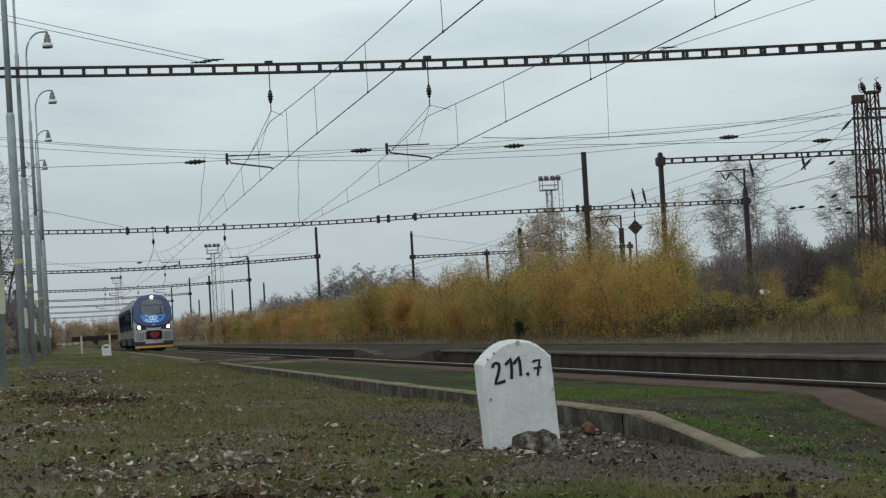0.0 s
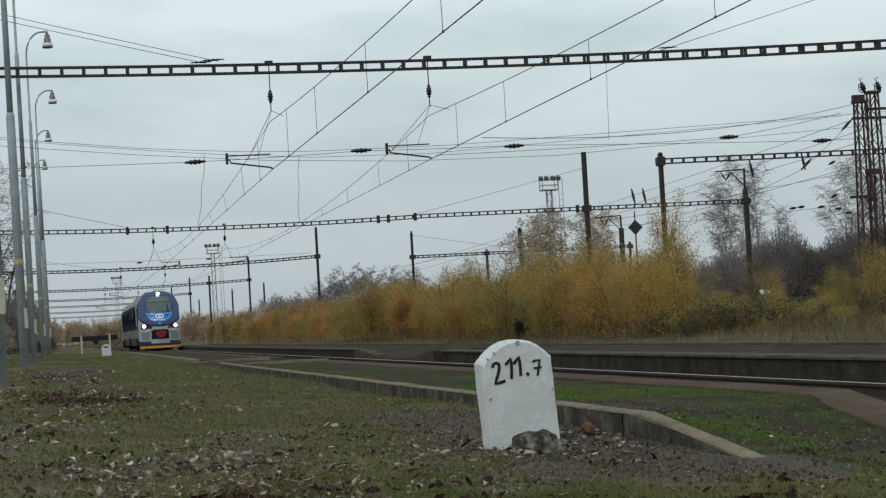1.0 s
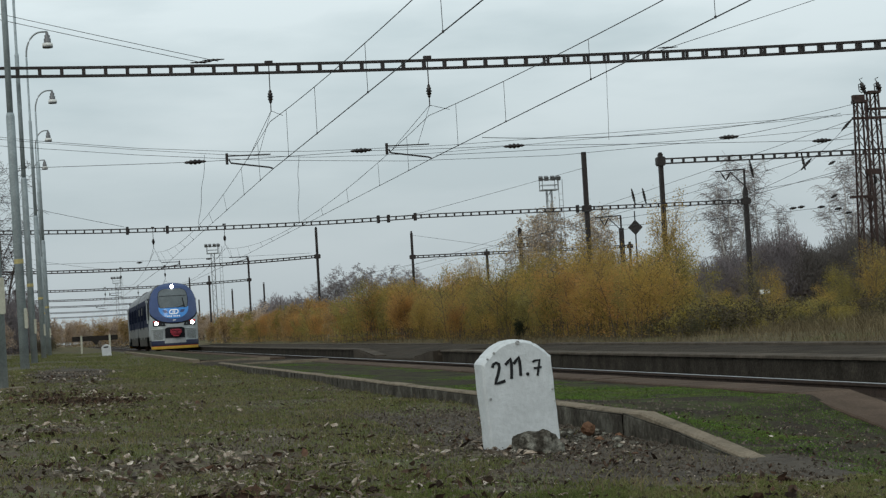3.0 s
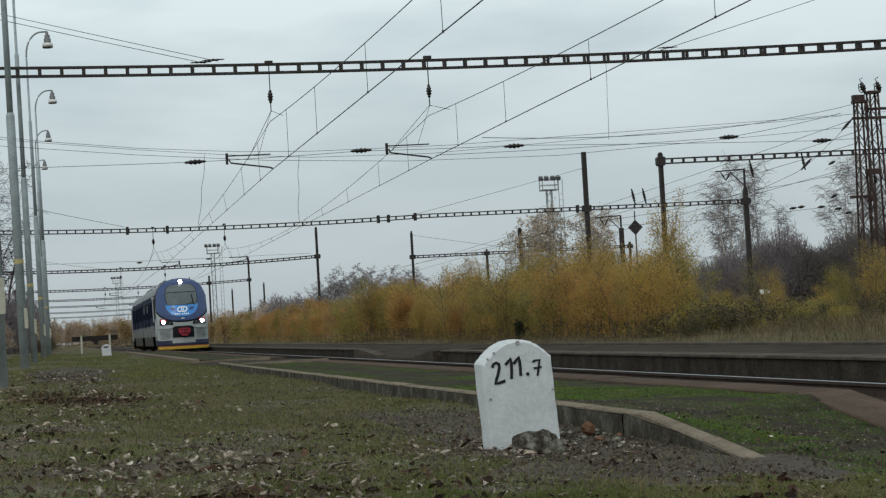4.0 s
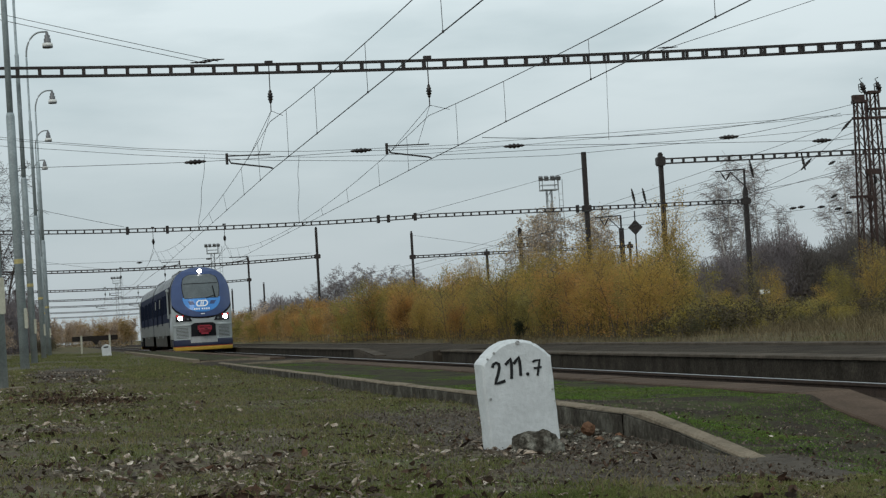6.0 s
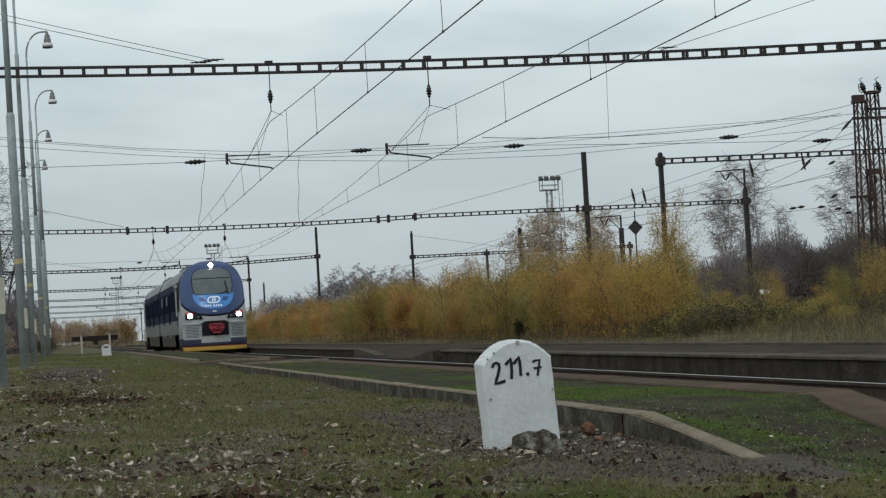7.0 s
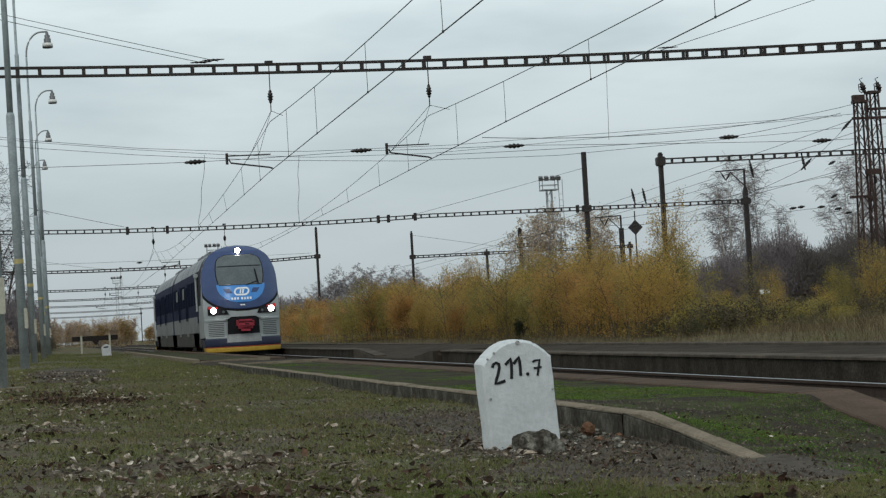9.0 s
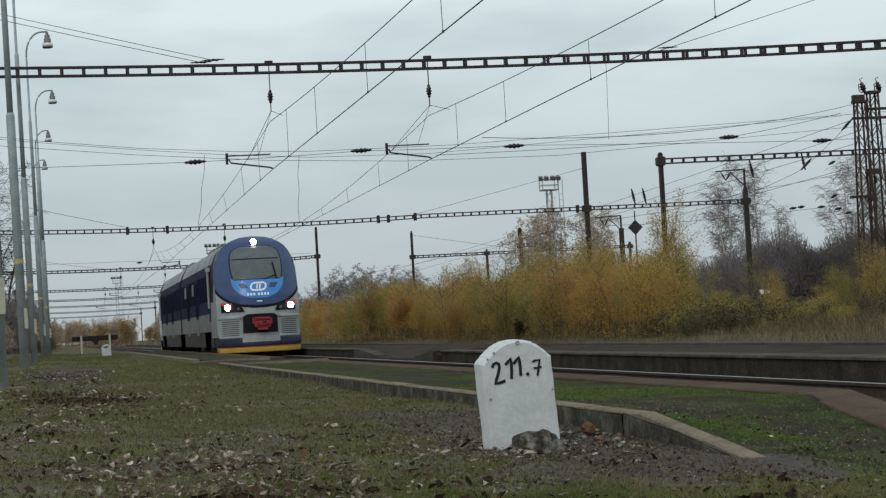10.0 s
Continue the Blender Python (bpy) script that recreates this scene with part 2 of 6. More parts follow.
# ---- mesh building ----
class Geo:
    """Vertices and faces gathered for one mesh."""

    def __init__(self):
        self.v, self.f = [], []

    def add(self, verts, faces):
        k = len(self.v)
        self.v.extend(tuple(p) for p in verts)
        self.f.extend(tuple(i + k for i in q) for q in faces)
        return self

    def box(self, x0, y0, z0, x1, y1, z1, m=None, bev=0.0):
        if bev > 0:
            b = min(bev, abs(x1 - x0) / 3, abs(z1 - z0) / 3)
            ring = [(x0 + b, z0), (x1 - b, z0), (x1, z0 + b), (x1, z1 - b), (x1 - b, z1), (x0 + b, z1), (x0, z1 - b), (x0, z0 + b)]
            p = [(x, y, z) for y in (y0, y1) for x, z in ring]
            f = [(i, (i + 1) % 8, 8 + (i + 1) % 8, 8 + i) for i in range(8)] + [tuple(range(7, -1, -1)), tuple(range(8, 16))]
        else:
            p = [(x, y, z) for z in (z0, z1) for y in (y0, y1) for x in (x0, x1)]
            f = [(0, 2, 3, 1), (4, 5, 7, 6), (0, 1, 5, 4), (2, 6, 7, 3), (0, 4, 6, 2), (1, 3, 7, 5)]
        if m:
            p = [m @ Vector(q) for q in p]
        return self.add(p, f)

    def tube(self, points, radii, sides=8, cap=True):
        """A tube along points, with a radius at each."""
        pts = [Vector(p) for p in points]
        if isinstance(radii, (int, float)):
            radii = [radii] * len(pts)
        v, f = [], []
        for i, p in enumerate(pts):
            d = (pts[min(i + 1, len(pts) - 1)] - pts[max(i - 1, 0)]).normalized()
            a = d.cross(Vector((0, 0, 1)) if abs(d.z) < 0.9 else Vector((1, 0, 0))).normalized()
            b = d.cross(a)
            for k in range(sides):
                t = 2 * math.pi * k / sides
                v.append(p + (a * math.cos(t) + b * math.sin(t)) * radii[i])
        for i in range(len(pts) - 1):
            for k in range(sides):
                q = (k + 1) % sides
                f.append((i * sides + k, i * sides + q, (i + 1) * sides + q, (i + 1) * sides + k))
        if cap:
            f += [tuple(range(sides - 1, -1, -1)), tuple((len(pts) - 1) * sides + k for k in range(sides))]
        return self.add(v, f)

    def strut(self, a, b, w, h=None):
        """A square bar from a to b."""
        a, b = Vector(a), Vector(b)
        d = (b - a).normalized()
        s = d.cross(Vector((0, 0, 1)) if abs(d.z) < 0.95 else Vector((0, 1, 0))).normalized()
        u = s.cross(d)
        s, u = s * w / 2, u * (h or w) / 2
        v = [a - s - u, a + s - u, a + s + u, a - s + u, b - s - u, b + s - u, b + s + u, b - s + u]
        return self.add(v, [(0, 1, 2, 3), (7, 6, 5, 4), (0, 4, 5, 1), (1, 5, 6, 2), (2, 6, 7, 3), (3, 7, 4, 0)])

    def grid(self, rows):
        """A sheet through rows of points, all of one length."""
        n = len(rows[0])
        v = [p for r in rows for p in r]
        f = [(i * n + k, i * n + k + 1, (i + 1) * n + k + 1, (i + 1) * n + k) for i in range(len(rows) - 1) for k in range(n - 1)]
        return self.add(v, f)

    def disc(self, c, r, normal_y=-1, n=20, depth=0.03):
        """A short cylinder whose axis lies along y."""
        cx, cy, cz = c
        ring = [(cx + r * math.cos(2 * math.pi * k / n), cz + r * math.sin(2 * math.pi * k / n)) for k in range(n)]
        v = [(x, cy, z) for x, z in ring] + [(x, cy + normal_y * depth, z) for x, z in ring]
        f = [tuple(range(n)), tuple(range(2 * n - 1, n - 1, -1))] + [(k, n + k, n + (k + 1) % n, (k + 1) % n) for k in range(n)]
        return self.add(v, f)

    def mesh(self, name, mat, smooth=False):
        me = bpy.data.meshes.new(name)
        me.from_pydata([tuple(p) for p in self.v], [], self.f)
        if mat:
            me.materials.append(mat)
        if smooth:
            me.polygons.foreach_set("use_smooth", [True] * len(me.polygons))
        me.update()
        return me


def part(name, geo, mat, parent=None, label="", smooth=False, at=None):
    ob = new(name, geo.mesh(name, mat, smooth))
    if at is not None:
        ob.matrix_basis = at
    if parent:
        ob.parent = parent
    return tagged(ob, label)


def share(name, me, parent=None, at=None, label=""):
    ob = new(name, me)
    if at is not None:
        ob.matrix_basis = at
    if parent:
        ob.parent = parent
    return tagged(ob, label)


def thing(name, at, label, category, group=""):
    ob = new(name)
    ob.empty_display_size = 0.2
    ob.matrix_basis = at
    return tagged(ob, label, category, group)


def smooth_step(a, b, x):
    t = max(0.0, min(1.0, (x - a) / (b - a)))
    return t * t * (3 - 2 * t)


# ---- ground ----
def ground_z(x, y):
    """Height of the bare ground: a grassy bank beside the platform, the lower track bed past it."""
    bank = 0.165 + 0.115 * smooth_step(2.6, -0.9, x) + 0.035 * smooth_step(10.5, 16.0, y) * smooth_step(0.5, 2.6, x)
    bank += 0.03 * noise.noise((x * 0.55, y * 0.35, 1.7)) + 0.012 * noise.noise((x * 2.3, y * 1.9, 4.2))
    bank += 0.05 * smooth_step(-4, -25, x)
    near = 0.12 * smooth_step(8.2, 6.0, y)
    ramp = smooth_step(2.85, 5.2, x)
    low = -0.20 + 0.02 * noise.noise((x * 0.7, y * 0.5, 9.0))
    k = smooth_step(10.5, 8.0, y)
    ramp = ramp * (1 - k) + smooth_step(3.6, 5.5, x) * k
    low += 0.30 * smooth_step(13.6, 16.5, x) + 0.10 * noise.noise((x * 0.08, y * 0.05, 2.0)) * smooth_step(14, 20, x)
    return bank * (1 - ramp) + low * ramp - near * 0.05


def worn(x, y):
    """Above zero on the grey patch beside the lamp posts where the grass is worn away."""
    return 1 - ((x - 0.15) / 0.95) ** 2 - ((y - 39) / 10.5) ** 2 + 0.5 * noise.noise((x * 1.8, y * 0.5, 6.0))


def axis(stops):
    out = []
    for a, b, n in stops:
        out += [a + (b - a) * i / n for i in range(n)]
    return out + [stops[-1][1]]


def build_ground():
    xs = axis([(-2500, -60, 10), (-60, -6, 14), (-6, -1.5, 20), (-1.5, 2.7, 60), (2.7, 5.4, 20), (5.4, 20, 20), (20, 70, 12), (70, 2500, 12)])
    ys = axis([(-1500, -20, 8), (-20, 5, 12), (5, 16, 120), (16, 40, 70), (40, 100, 40), (100, 300, 30), (300, 3800, 20)])
    g = Geo()
    g.grid([[(x, y, ground_z(x, y)) for x in xs] for y in ys])
    ob = new("ground", g.mesh("ground", None, True))
    for m in (M_SOIL, M_YARD, M_BARE):
        ob.data.materials.append(m)
    n = len(xs) - 1

    def slot(x, y):
        if 1.95 - 0.3 * smooth_step(9, 7.5, y) + 0.35 * noise.noise((x * 2, y * 2, 8.0)) < x < 5.4 and 7.25 + 0.3 * noise.noise((x * 2.5, y, 5.0)) < y < 13.5:
            return 2
        if worn(x, y) > 0:
            return 2
        return 0 if x < 5.4 and y < 150 else 1
    slots = [slot(xs[i % n], ys[i // n]) for i in range(len(ob.data.polygons))]
    ob.data.polygons.foreach_set("material_index", slots)
    tagged(ob, "patchy autumn grass and dark soil strewn with dead leaves", "ground", kind="structure")


build_ground()


# ---- platforms ----
def steps_between(a, b, n):
    return [a + (b - a) * i / n for i in range(n + 1)]


def kerb_run(parent, x0, x1, z_top, z_foot, y0, y1, step, mat, lean=0.0, name="kerb_stone"):
    """Kerb stones laid end to end along y, each a piece of its own."""
    y = y0
    rnd = random.Random(int(x0 * 100 + y0 * 10))
    while y < y1 - 0.05:
        e = min(y + step, y1)
        zt0, zt1 = z_top(y), z_top(e)
        dz, dx = rnd.uniform(-0.003, 0.003), rnd.uniform(-0.004, 0.004)
        a, b = y + 0.003, e - 0.003
        c = 0.010
        ring = lambda yy, zt: [(x0 + dx, yy, z_foot), (x1 + dx, yy, z_foot), (x1 + dx, yy, zt + dz - c), (x1 + dx - c, yy, zt + dz), (x0 + dx + c, yy, zt + dz), (x0 + dx, yy, zt + dz - c)]
        g = Geo().add(ring(a, zt0) + ring(b, zt1), [(0, 1, 2, 3, 4, 5)] + [(i, 6 + i, 6 + (i + 1) % 6, (i + 1) % 6) for i in range(6)] + [(11, 10, 9, 8, 7, 6)])
        part(name, g, mat, parent)
        y = e


def near_top(y):
    return min(0.30, 0.30 - 0.09 * (9.9 - y)) if y < 9.9 else 0.30


def track_top(y):
    return 0.23 - 0.134 * (12.35 - y) if y < 12.35 else 0.23


def platform_z(x, y):
    """The mossy top between the kerbs, which runs down into the bare ground at its near end."""
    u = max(0.0, min(1.0, (x - 2.92) / 1.7))
    top = near_top(y) * (1 - u) + track_top(y) * u - 0.018 - 0.02 * math.sin(math.pi * u)
    bumps = 0.016 * noise.noise((x * 1.5, y * 1.1, 3.3)) + 0.008 * noise.noise((x * 6, y * 5, 1.3))
    if y < 13.0:
        floor = ground_z(x, y) + 0.012
        k = 0.04
        top = max(top, floor) + k * 0.25 * max(0.0, 1 - abs(top - floor) / k) ** 2
    top += bumps * (1 if y > 9 else smooth_step(6.2, 9, y))
    if y < 8.7 and x < 3.25:
        # the open side sinks into the bank past the end of the kerb
        sunk = ground_z(x, y) - 0.02
        top = sunk + (top - sunk) * max(smooth_step(2.89, 3.2, x), smooth_step(8.3, 8.6, y))
    return top


def cover_z(x, y):
    """The surface that grass, leaves and clods lie on."""
    return max(platform_z(x, y), ground_z(x, y)) if x > 2.9 else ground_z(x, y)


def platform_sheet(name, x0, x1, z0, z1, ys, nx, mat, label, rough=0.02):
    g = Geo()
    rows = []
    for y in ys:
        row = []
        for i in range(nx + 1):
            u = i / nx
            x = x0 + (x1 - x0) * u
            z = z0(y) * (1 - u) + z1(y) * u - 0.02 + rough * noise.noise((x * 1.4, y * 0.9, 3.3)) * (1 if 0 < i < nx else 0)
            row.append((x, y, z))
        rows.append(row)
    g.grid(rows)
    return g


def build_platforms():
    island = thing("platform_1", pose(0, 0, 0), "low mossy platform between weathered concrete kerbs", "platform")
    tagged(island, kind="structure")
    ys = axis([(6.0, 14, 110), (14, 38.6, 90)])
    part("platform_top", Geo().grid([[(x, y, platform_z(x, y)) for x in steps_between(2.90, 4.66, 26)] for y in ys]), M_MOSS, island, smooth=True)
    kerb_run(island, 2.84, 2.93, near_top, 0.02, 7.92, 38.6, 1.02, M_CONC)
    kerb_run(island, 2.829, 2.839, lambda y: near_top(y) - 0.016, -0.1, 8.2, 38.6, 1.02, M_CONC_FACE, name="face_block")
    kerb_run(island, 4.62, 5.0, track_top, -0.25, 9.45, 38.6, 1.02, M_KERB_PINK)
    end = Geo()
    end.box(2.84, 38.6, -0.2, 4.95, 38.9, 0.26, bev=0.02)
    part("end_kerb", end, M_CONC, island)
    # service crossing and the next length of platform
    crossing = part("path_1", Geo().grid([[(x, y, (ground_z(2.2, y) + 0.006) * (1 - smooth_step(2.4, 3.2, x)) + 0.225 * smooth_step(2.4, 3.2, x) + 0.008 * noise.noise((x * 2, y, 0)) - 0.04 * smooth_step(3.2, 5.5, x)) for x in axis([(2.3, 5.2, 14)])] for y in axis([(38.95, 46.4, 12)])]), M_PATH)
    tagged(crossing, "trodden gravel crossing between two platform lengths", "path", kind="structure")
    far = thing("platform_2", pose(0, 0, 0), "low grassy platform with a pale concrete edge", "platform")
    tagged(far, kind="structure")
    flat = lambda y: 0.30
    flat2 = lambda y: 0.24
    part("platform_top", platform_sheet("top", 3.0, 4.62, flat, flat2, axis([(46.6, 100, 60)]), 8, M_MOSS, ""), M_MOSS, far, smooth=True)
    kerb_run(far, 2.84, 3.0, flat, -0.1, 46.4, 100, 2.0, M_CONC)
    kerb_run(far, 4.6, 4.95, flat2, -0.25, 46.4, 100, 2.0, M_KERB_PINK)
    part("end_kerb", Geo().box(3.02, 46.4, -0.2, 4.6, 46.58, 0.26, bev=0.02), M_CONC, far)
    # platform between the two running tracks, broken by a sloping crossing
    for i, (a, b) in enumerate(((5.0, 44.0), (56.5, 150.0))):
        p = thing("platform_%d" % (i + 3), pose(0, 0, 0), "island platform with dark concrete face and gravel top", "platform")
        tagged(p, kind="structure")
        top = lambda y: 0.215
        part("platform_top", platform_sheet("top", 8.5, 10.5, top, top, axis([(a, b, 80)]), 10, M_PATH, "", 0.02), M_PATH, p, smooth=True)
        kerb_run(p, 8.11, 8.5, top, 0.178, a, b, 1.0 if i == 0 else 2.5, M_SLAB, name="edge_slab")
        kerb_run(p, 10.5, 10.8, lambda y: 0.235, -0.2, a, b, 2.0, M_SLAB)
        # The upright faces take a much darker concrete than the slabs above.
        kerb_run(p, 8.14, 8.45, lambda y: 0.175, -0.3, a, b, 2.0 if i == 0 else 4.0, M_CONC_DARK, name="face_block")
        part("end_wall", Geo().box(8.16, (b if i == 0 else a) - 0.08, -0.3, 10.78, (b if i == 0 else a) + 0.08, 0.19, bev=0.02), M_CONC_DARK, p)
    ramp = Geo()
    rows = []
    for y in axis([(44.0, 56.5, 24)]):
        d = min(smooth_step(44, 47.2, y), smooth_step(56.5, 53.3, y))
        rows.append([(7.94, y, -0.28)] + [(x, y, 0.21 - 0.19 * d * smooth_step(10.6, 8.0, x) + 0.006 * noise.noise((x * 3, y * 2, 0))) for x in axis([(7.95, 10.7, 12)])])
    for row in (rows[0], rows[-1]):
        ramp.grid([row, [(x, y, -0.28) for x, y, z in row]])
    ramp.grid(rows)
    ramp_ob = part("path_2", ramp, M_PATH, smooth=True)
    tagged(ramp_ob, "sloping gravel crossing through the island platform", "path", kind="structure")
    for y0, y1 in ((44.0, 47.2), (56.5, 53.3)):
        k = Geo().strut((8.22, y0, 0.165), (8.22, y1, 0.0), 0.30, 0.12)
        tagged(part("trim", k, M_SLAB), "sloping concrete kerb of the crossing", "kerb", kind="structure")


build_platforms()


# ---- tracks ----
def rail_mesh(length):
    prof = [(-0.07, -0.17), (0.07, -0.17), (0.07, -0.15), (0.012, -0.13), (0.012, -0.045), (0.035, -0.03), (0.035, -0.004), (-0.035, -0.004), (-0.035, -0.03), (-0.012, -0.045), (-0.012, -0.13), (-0.07, -0.15)]
    n = len(prof)
    g = Geo().add([(x, y, z) for y in (0, length) for x, z in prof], [(i, (i + 1) % n, n + (i + 1) % n, n + i) for i in range(n)])
    head = Geo().box(-0.022, 0, -0.004, 0.022, length, 0.0, bev=0.003)
    return g.mesh("rail", M_RUST), head.mesh("rail_head", M_RAIL_TOP)


def build_track(name, x, y0, y1, label, shiny=True, z=RAIL_Z):
    t = thing(name, pose(x, y0, z), label, "railway track")
    tagged(t, kind="structure")
    web, head = rail_mesh(y1 - y0)
    for s in (-0.7525, 0.7525):
        r = share("rail", web, t, pose(s, 0, 0))
        if shiny:
            share("rail_head", head, r, label="shiny worn rail head")
    sl = Geo().box(-1.25, -0.12, -0.32, 1.25, 0.12, -0.175, bev=0.02).mesh("sleeper", M_SLEEPER)
    k, y = 0, 0.3
    while y < min(y1 - y0, 90) and k < 150:
        share("sleeper", sl, t, pose(0, y, 0))
        y, k = y + 0.62, k + 1
    bed = Geo()
    rows = []
    for yy in axis([(0, min(70, y1 - y0), 180), (min(70, y1 - y0), y1 - y0, 60)]):
        row = []
        for i in range(15):
            u = -1.72 + 3.44 * i / 14
            edge = smooth_step(1.72, 1.4, abs(u))
            row.append((u, yy, -0.36 + 0.155 * edge + 0.03 * noise.noise((u * 9, yy * 7, x)) * edge))
        rows.append(row)
    bed.grid(rows)
    part("ballast_bed", bed, M_BALLAST, t, "dark oily ballast")
    return t


build_track("track_1", TRACK_1, 2.0, 700.0, "main track with shiny rails in dark ballast")
build_track("track_2", TRACK_2, 2.0, 700.0, "second track with rusty rails in dark ballast")
build_track("track_3", 1.72, 117.0, 500.0, "rusty siding that ends at a buffer stop", shiny=False)


# ---- overhead line gantries ----
def gantry_mast(parent, x, y, top, name="mast", w=0.34):
    g = Geo()
    edge = 0.05 if y > 130 else 0.03
    foot = ground_z(x, y) - 0.3
    for s in (-1, 1):
        g.box(x + s * w / 2 - edge, y - 0.14, foot, x + s * w / 2 + edge, y + 0.14, top, bev=0.01)
    z = 0.4
    while z < top - 0.2:
        g.box(x - w / 2, y - 0.12, z, x + w / 2, y + 0.12, z + 0.66)
        z += 0.66
    g.box(x - w / 2 - 0.04, y - 0.15, top, x + w / 2 + 0.04, y + 0.15, top + 0.05)
    part(name, g, M_STEEL, parent, smooth=False)


def build_gantry(y, x0, x1, z_of, masts, single, depth=0.26):
    t = thing("gantry", pose(0, 0, 0), "dark steel ladder-beam gantry of the overhead line", "gantry", "overhead line gantries")
    n = int((x1 - x0) / 0.66)
    xs = [x0 + (x1 - x0) * i / n for i in range(n + 1)]
    thick = 0.074 if y < 200 else 0.12
    for name, dz in (("top_chord", depth / 2), ("bottom_chord", -depth / 2)):
        g = Geo()
        g.grid([[(x, y + sy, z_of(x) + dz + sz) for x in xs] for sy, sz in ((-0.09, -thick / 2), (-0.09, thick / 2), (0.09, thick / 2), (0.09, -thick / 2), (-0.09, -thick / 2))])
        part(name, g, M_STEEL, t)
    me = Geo().box(-0.055, -0.08, -depth / 2, 0.055, 0.08, depth / 2).mesh("batten", M_STEEL)
    if single:
        pair = Geo().box(-0.095, -0.08, -depth / 2, -0.03, 0.08, depth / 2).box(0.03, -0.08, -depth / 2, 0.095, 0.08, depth / 2).mesh("batten", M_STEEL)
        for x in xs:
            share("batten", pair if y < 100 and x > 15.5 else me, t, pose(x, y, z_of(x)))
    else:
        g = Geo()
        for x in xs:
            g.box(x - 0.06, y - 0.08, z_of(x) - depth / 2, x + 0.06, y + 0.08, z_of(x) + depth / 2)
        tagged(part("battens", g, M_STEEL, t), kind="stuff")
    for x, top in masts:
        gantry_mast(t, x, y, top, w=0.16 if y == 109.0 else (0.26 if y < 200 else 0.18))
        g = Geo().box(x - (0.24 if y < 130 else 0.36), y - 0.22, z_of(x) - 0.26, x + (0.24 if y < 130 else 0.36), y + 0.22, z_of(x) + 0.26, bev=0.08)
        part("clamp", g, M_STEEL, t)
    return t


bow = lambda c, h, k: (lambda x: h + k * (x - c) ** 2)
build_gantry(63.3, -9.0, 33.0, bow(12.8, 9.05, 0.00085), ((-9.0, 9.6), (33.0, 10.0)), True)
build_gantry(155.0, -8.0, 54.1, lambda x: (9.0 + 0.0011 * (x - 15) ** 2 if x < 28 else 9.19), ((-8.0, 9.6), (40.95, 13.6), (54.1, 10.0)), True)
build_gantry(237.0, -7.0, 29.68, bow(10, 9.0, 0.0012), ((-7.0, 9.6), (29.68, 12.75)), False)
build_gantry(319.0, -7.0, 29.0, bow(10, 8.95, 0.0010), ((-7.0, 9.6), (22.75, 10.2), (29.0, 12.7)), False)
build_gantry(389.0, -7.0, 24.0, bow(10, 8.95, 0.0010), ((-7.0, 9.6), (24.0, 12.0)), False)
build_gantry(455.0, -7.0, 24.0, bow(10, 8.95, 0.0010), ((-7.0, 9.6), (24.0, 12.0)), False)
build_gantry(540.0, -7.0, 24.0, bow(10, 8.95, 0.0010), ((-7.0, 9.6), (24.0, 11.0)), False)
build_gantry(640.0, -7.0, 24.0, bow(10, 8.95, 0.0010), ((-7.0, 9.6), (24.0, 11.0)), False)
# the other yard tracks' gantries
build_gantry(109.0, 33.2, 62.0, lambda x: 9.14 + 0.004 * (x - 33), ((33.2, 9.5), (62.0, 10.0)), True)
build_gantry(245.0, 42.4, 70.0, lambda x: 9.1, ((42.4, 12.0), (51.7, 9.3), (70.0, 9.6)), False)
build_gantry(192.0, 43.9, 46.0, lambda x: 7.9, ((43.9, 9.4),), False)


def side_bracket(x, y, z, post=False):
    """The bent steel bracket on top of the far mast."""
    t = thing("bracket_mast", pose(0, 0, 0), "dark steel mast top with a bent arm bracket", "mast")
    g = Geo().strut((x, y, z - 1.2), (x, y, z + 1.75), 0.14).strut((x, y, z + 1.75), (x - 2.4, y, z + 1.65), 0.1).strut((x - 0.1, y, z + 0.5), (x - 1.2, y, z + 1.6), 0.07)
    part("arm", g, M_STEEL, t)
    if post:
        part("post", Geo().box(x - 0.2, y - 0.15, ground_z(x, y) - 0.2, x + 0.2, y + 0.15, z + 0.6, bev=0.03), M_STEEL, t)
    g = Geo()
    for dx in (-1.9, -1.2):
        insulator(g, (x - 1.55 + (dx + 1.55) * 1.2, y, z + 1.6), (x - 1.55, y, z + 0.9), 0.07)
    part("insulator", g, M_INSUL, t)


def insulator(g, a, b, r=0.075, sheds=7):
    """A rod insulator with its sheds between a and b."""
    a, b = Vector(a), Vector(b)
    pts, rad = [a], [0.02]
    for i in range(sheds):
        for u, k in ((0.12, 0.72), (0.35, 1.0), (0.65, 1.0), (0.88, 0.72)):
            pts.append(a.lerp(b, (i + u) / sheds))
            rad.append(r * k * (0.35 + 0.75 * math.sin(math.pi * (i + u) / sheds)))
    g.tube(pts + [b], rad + [0.02], 8)


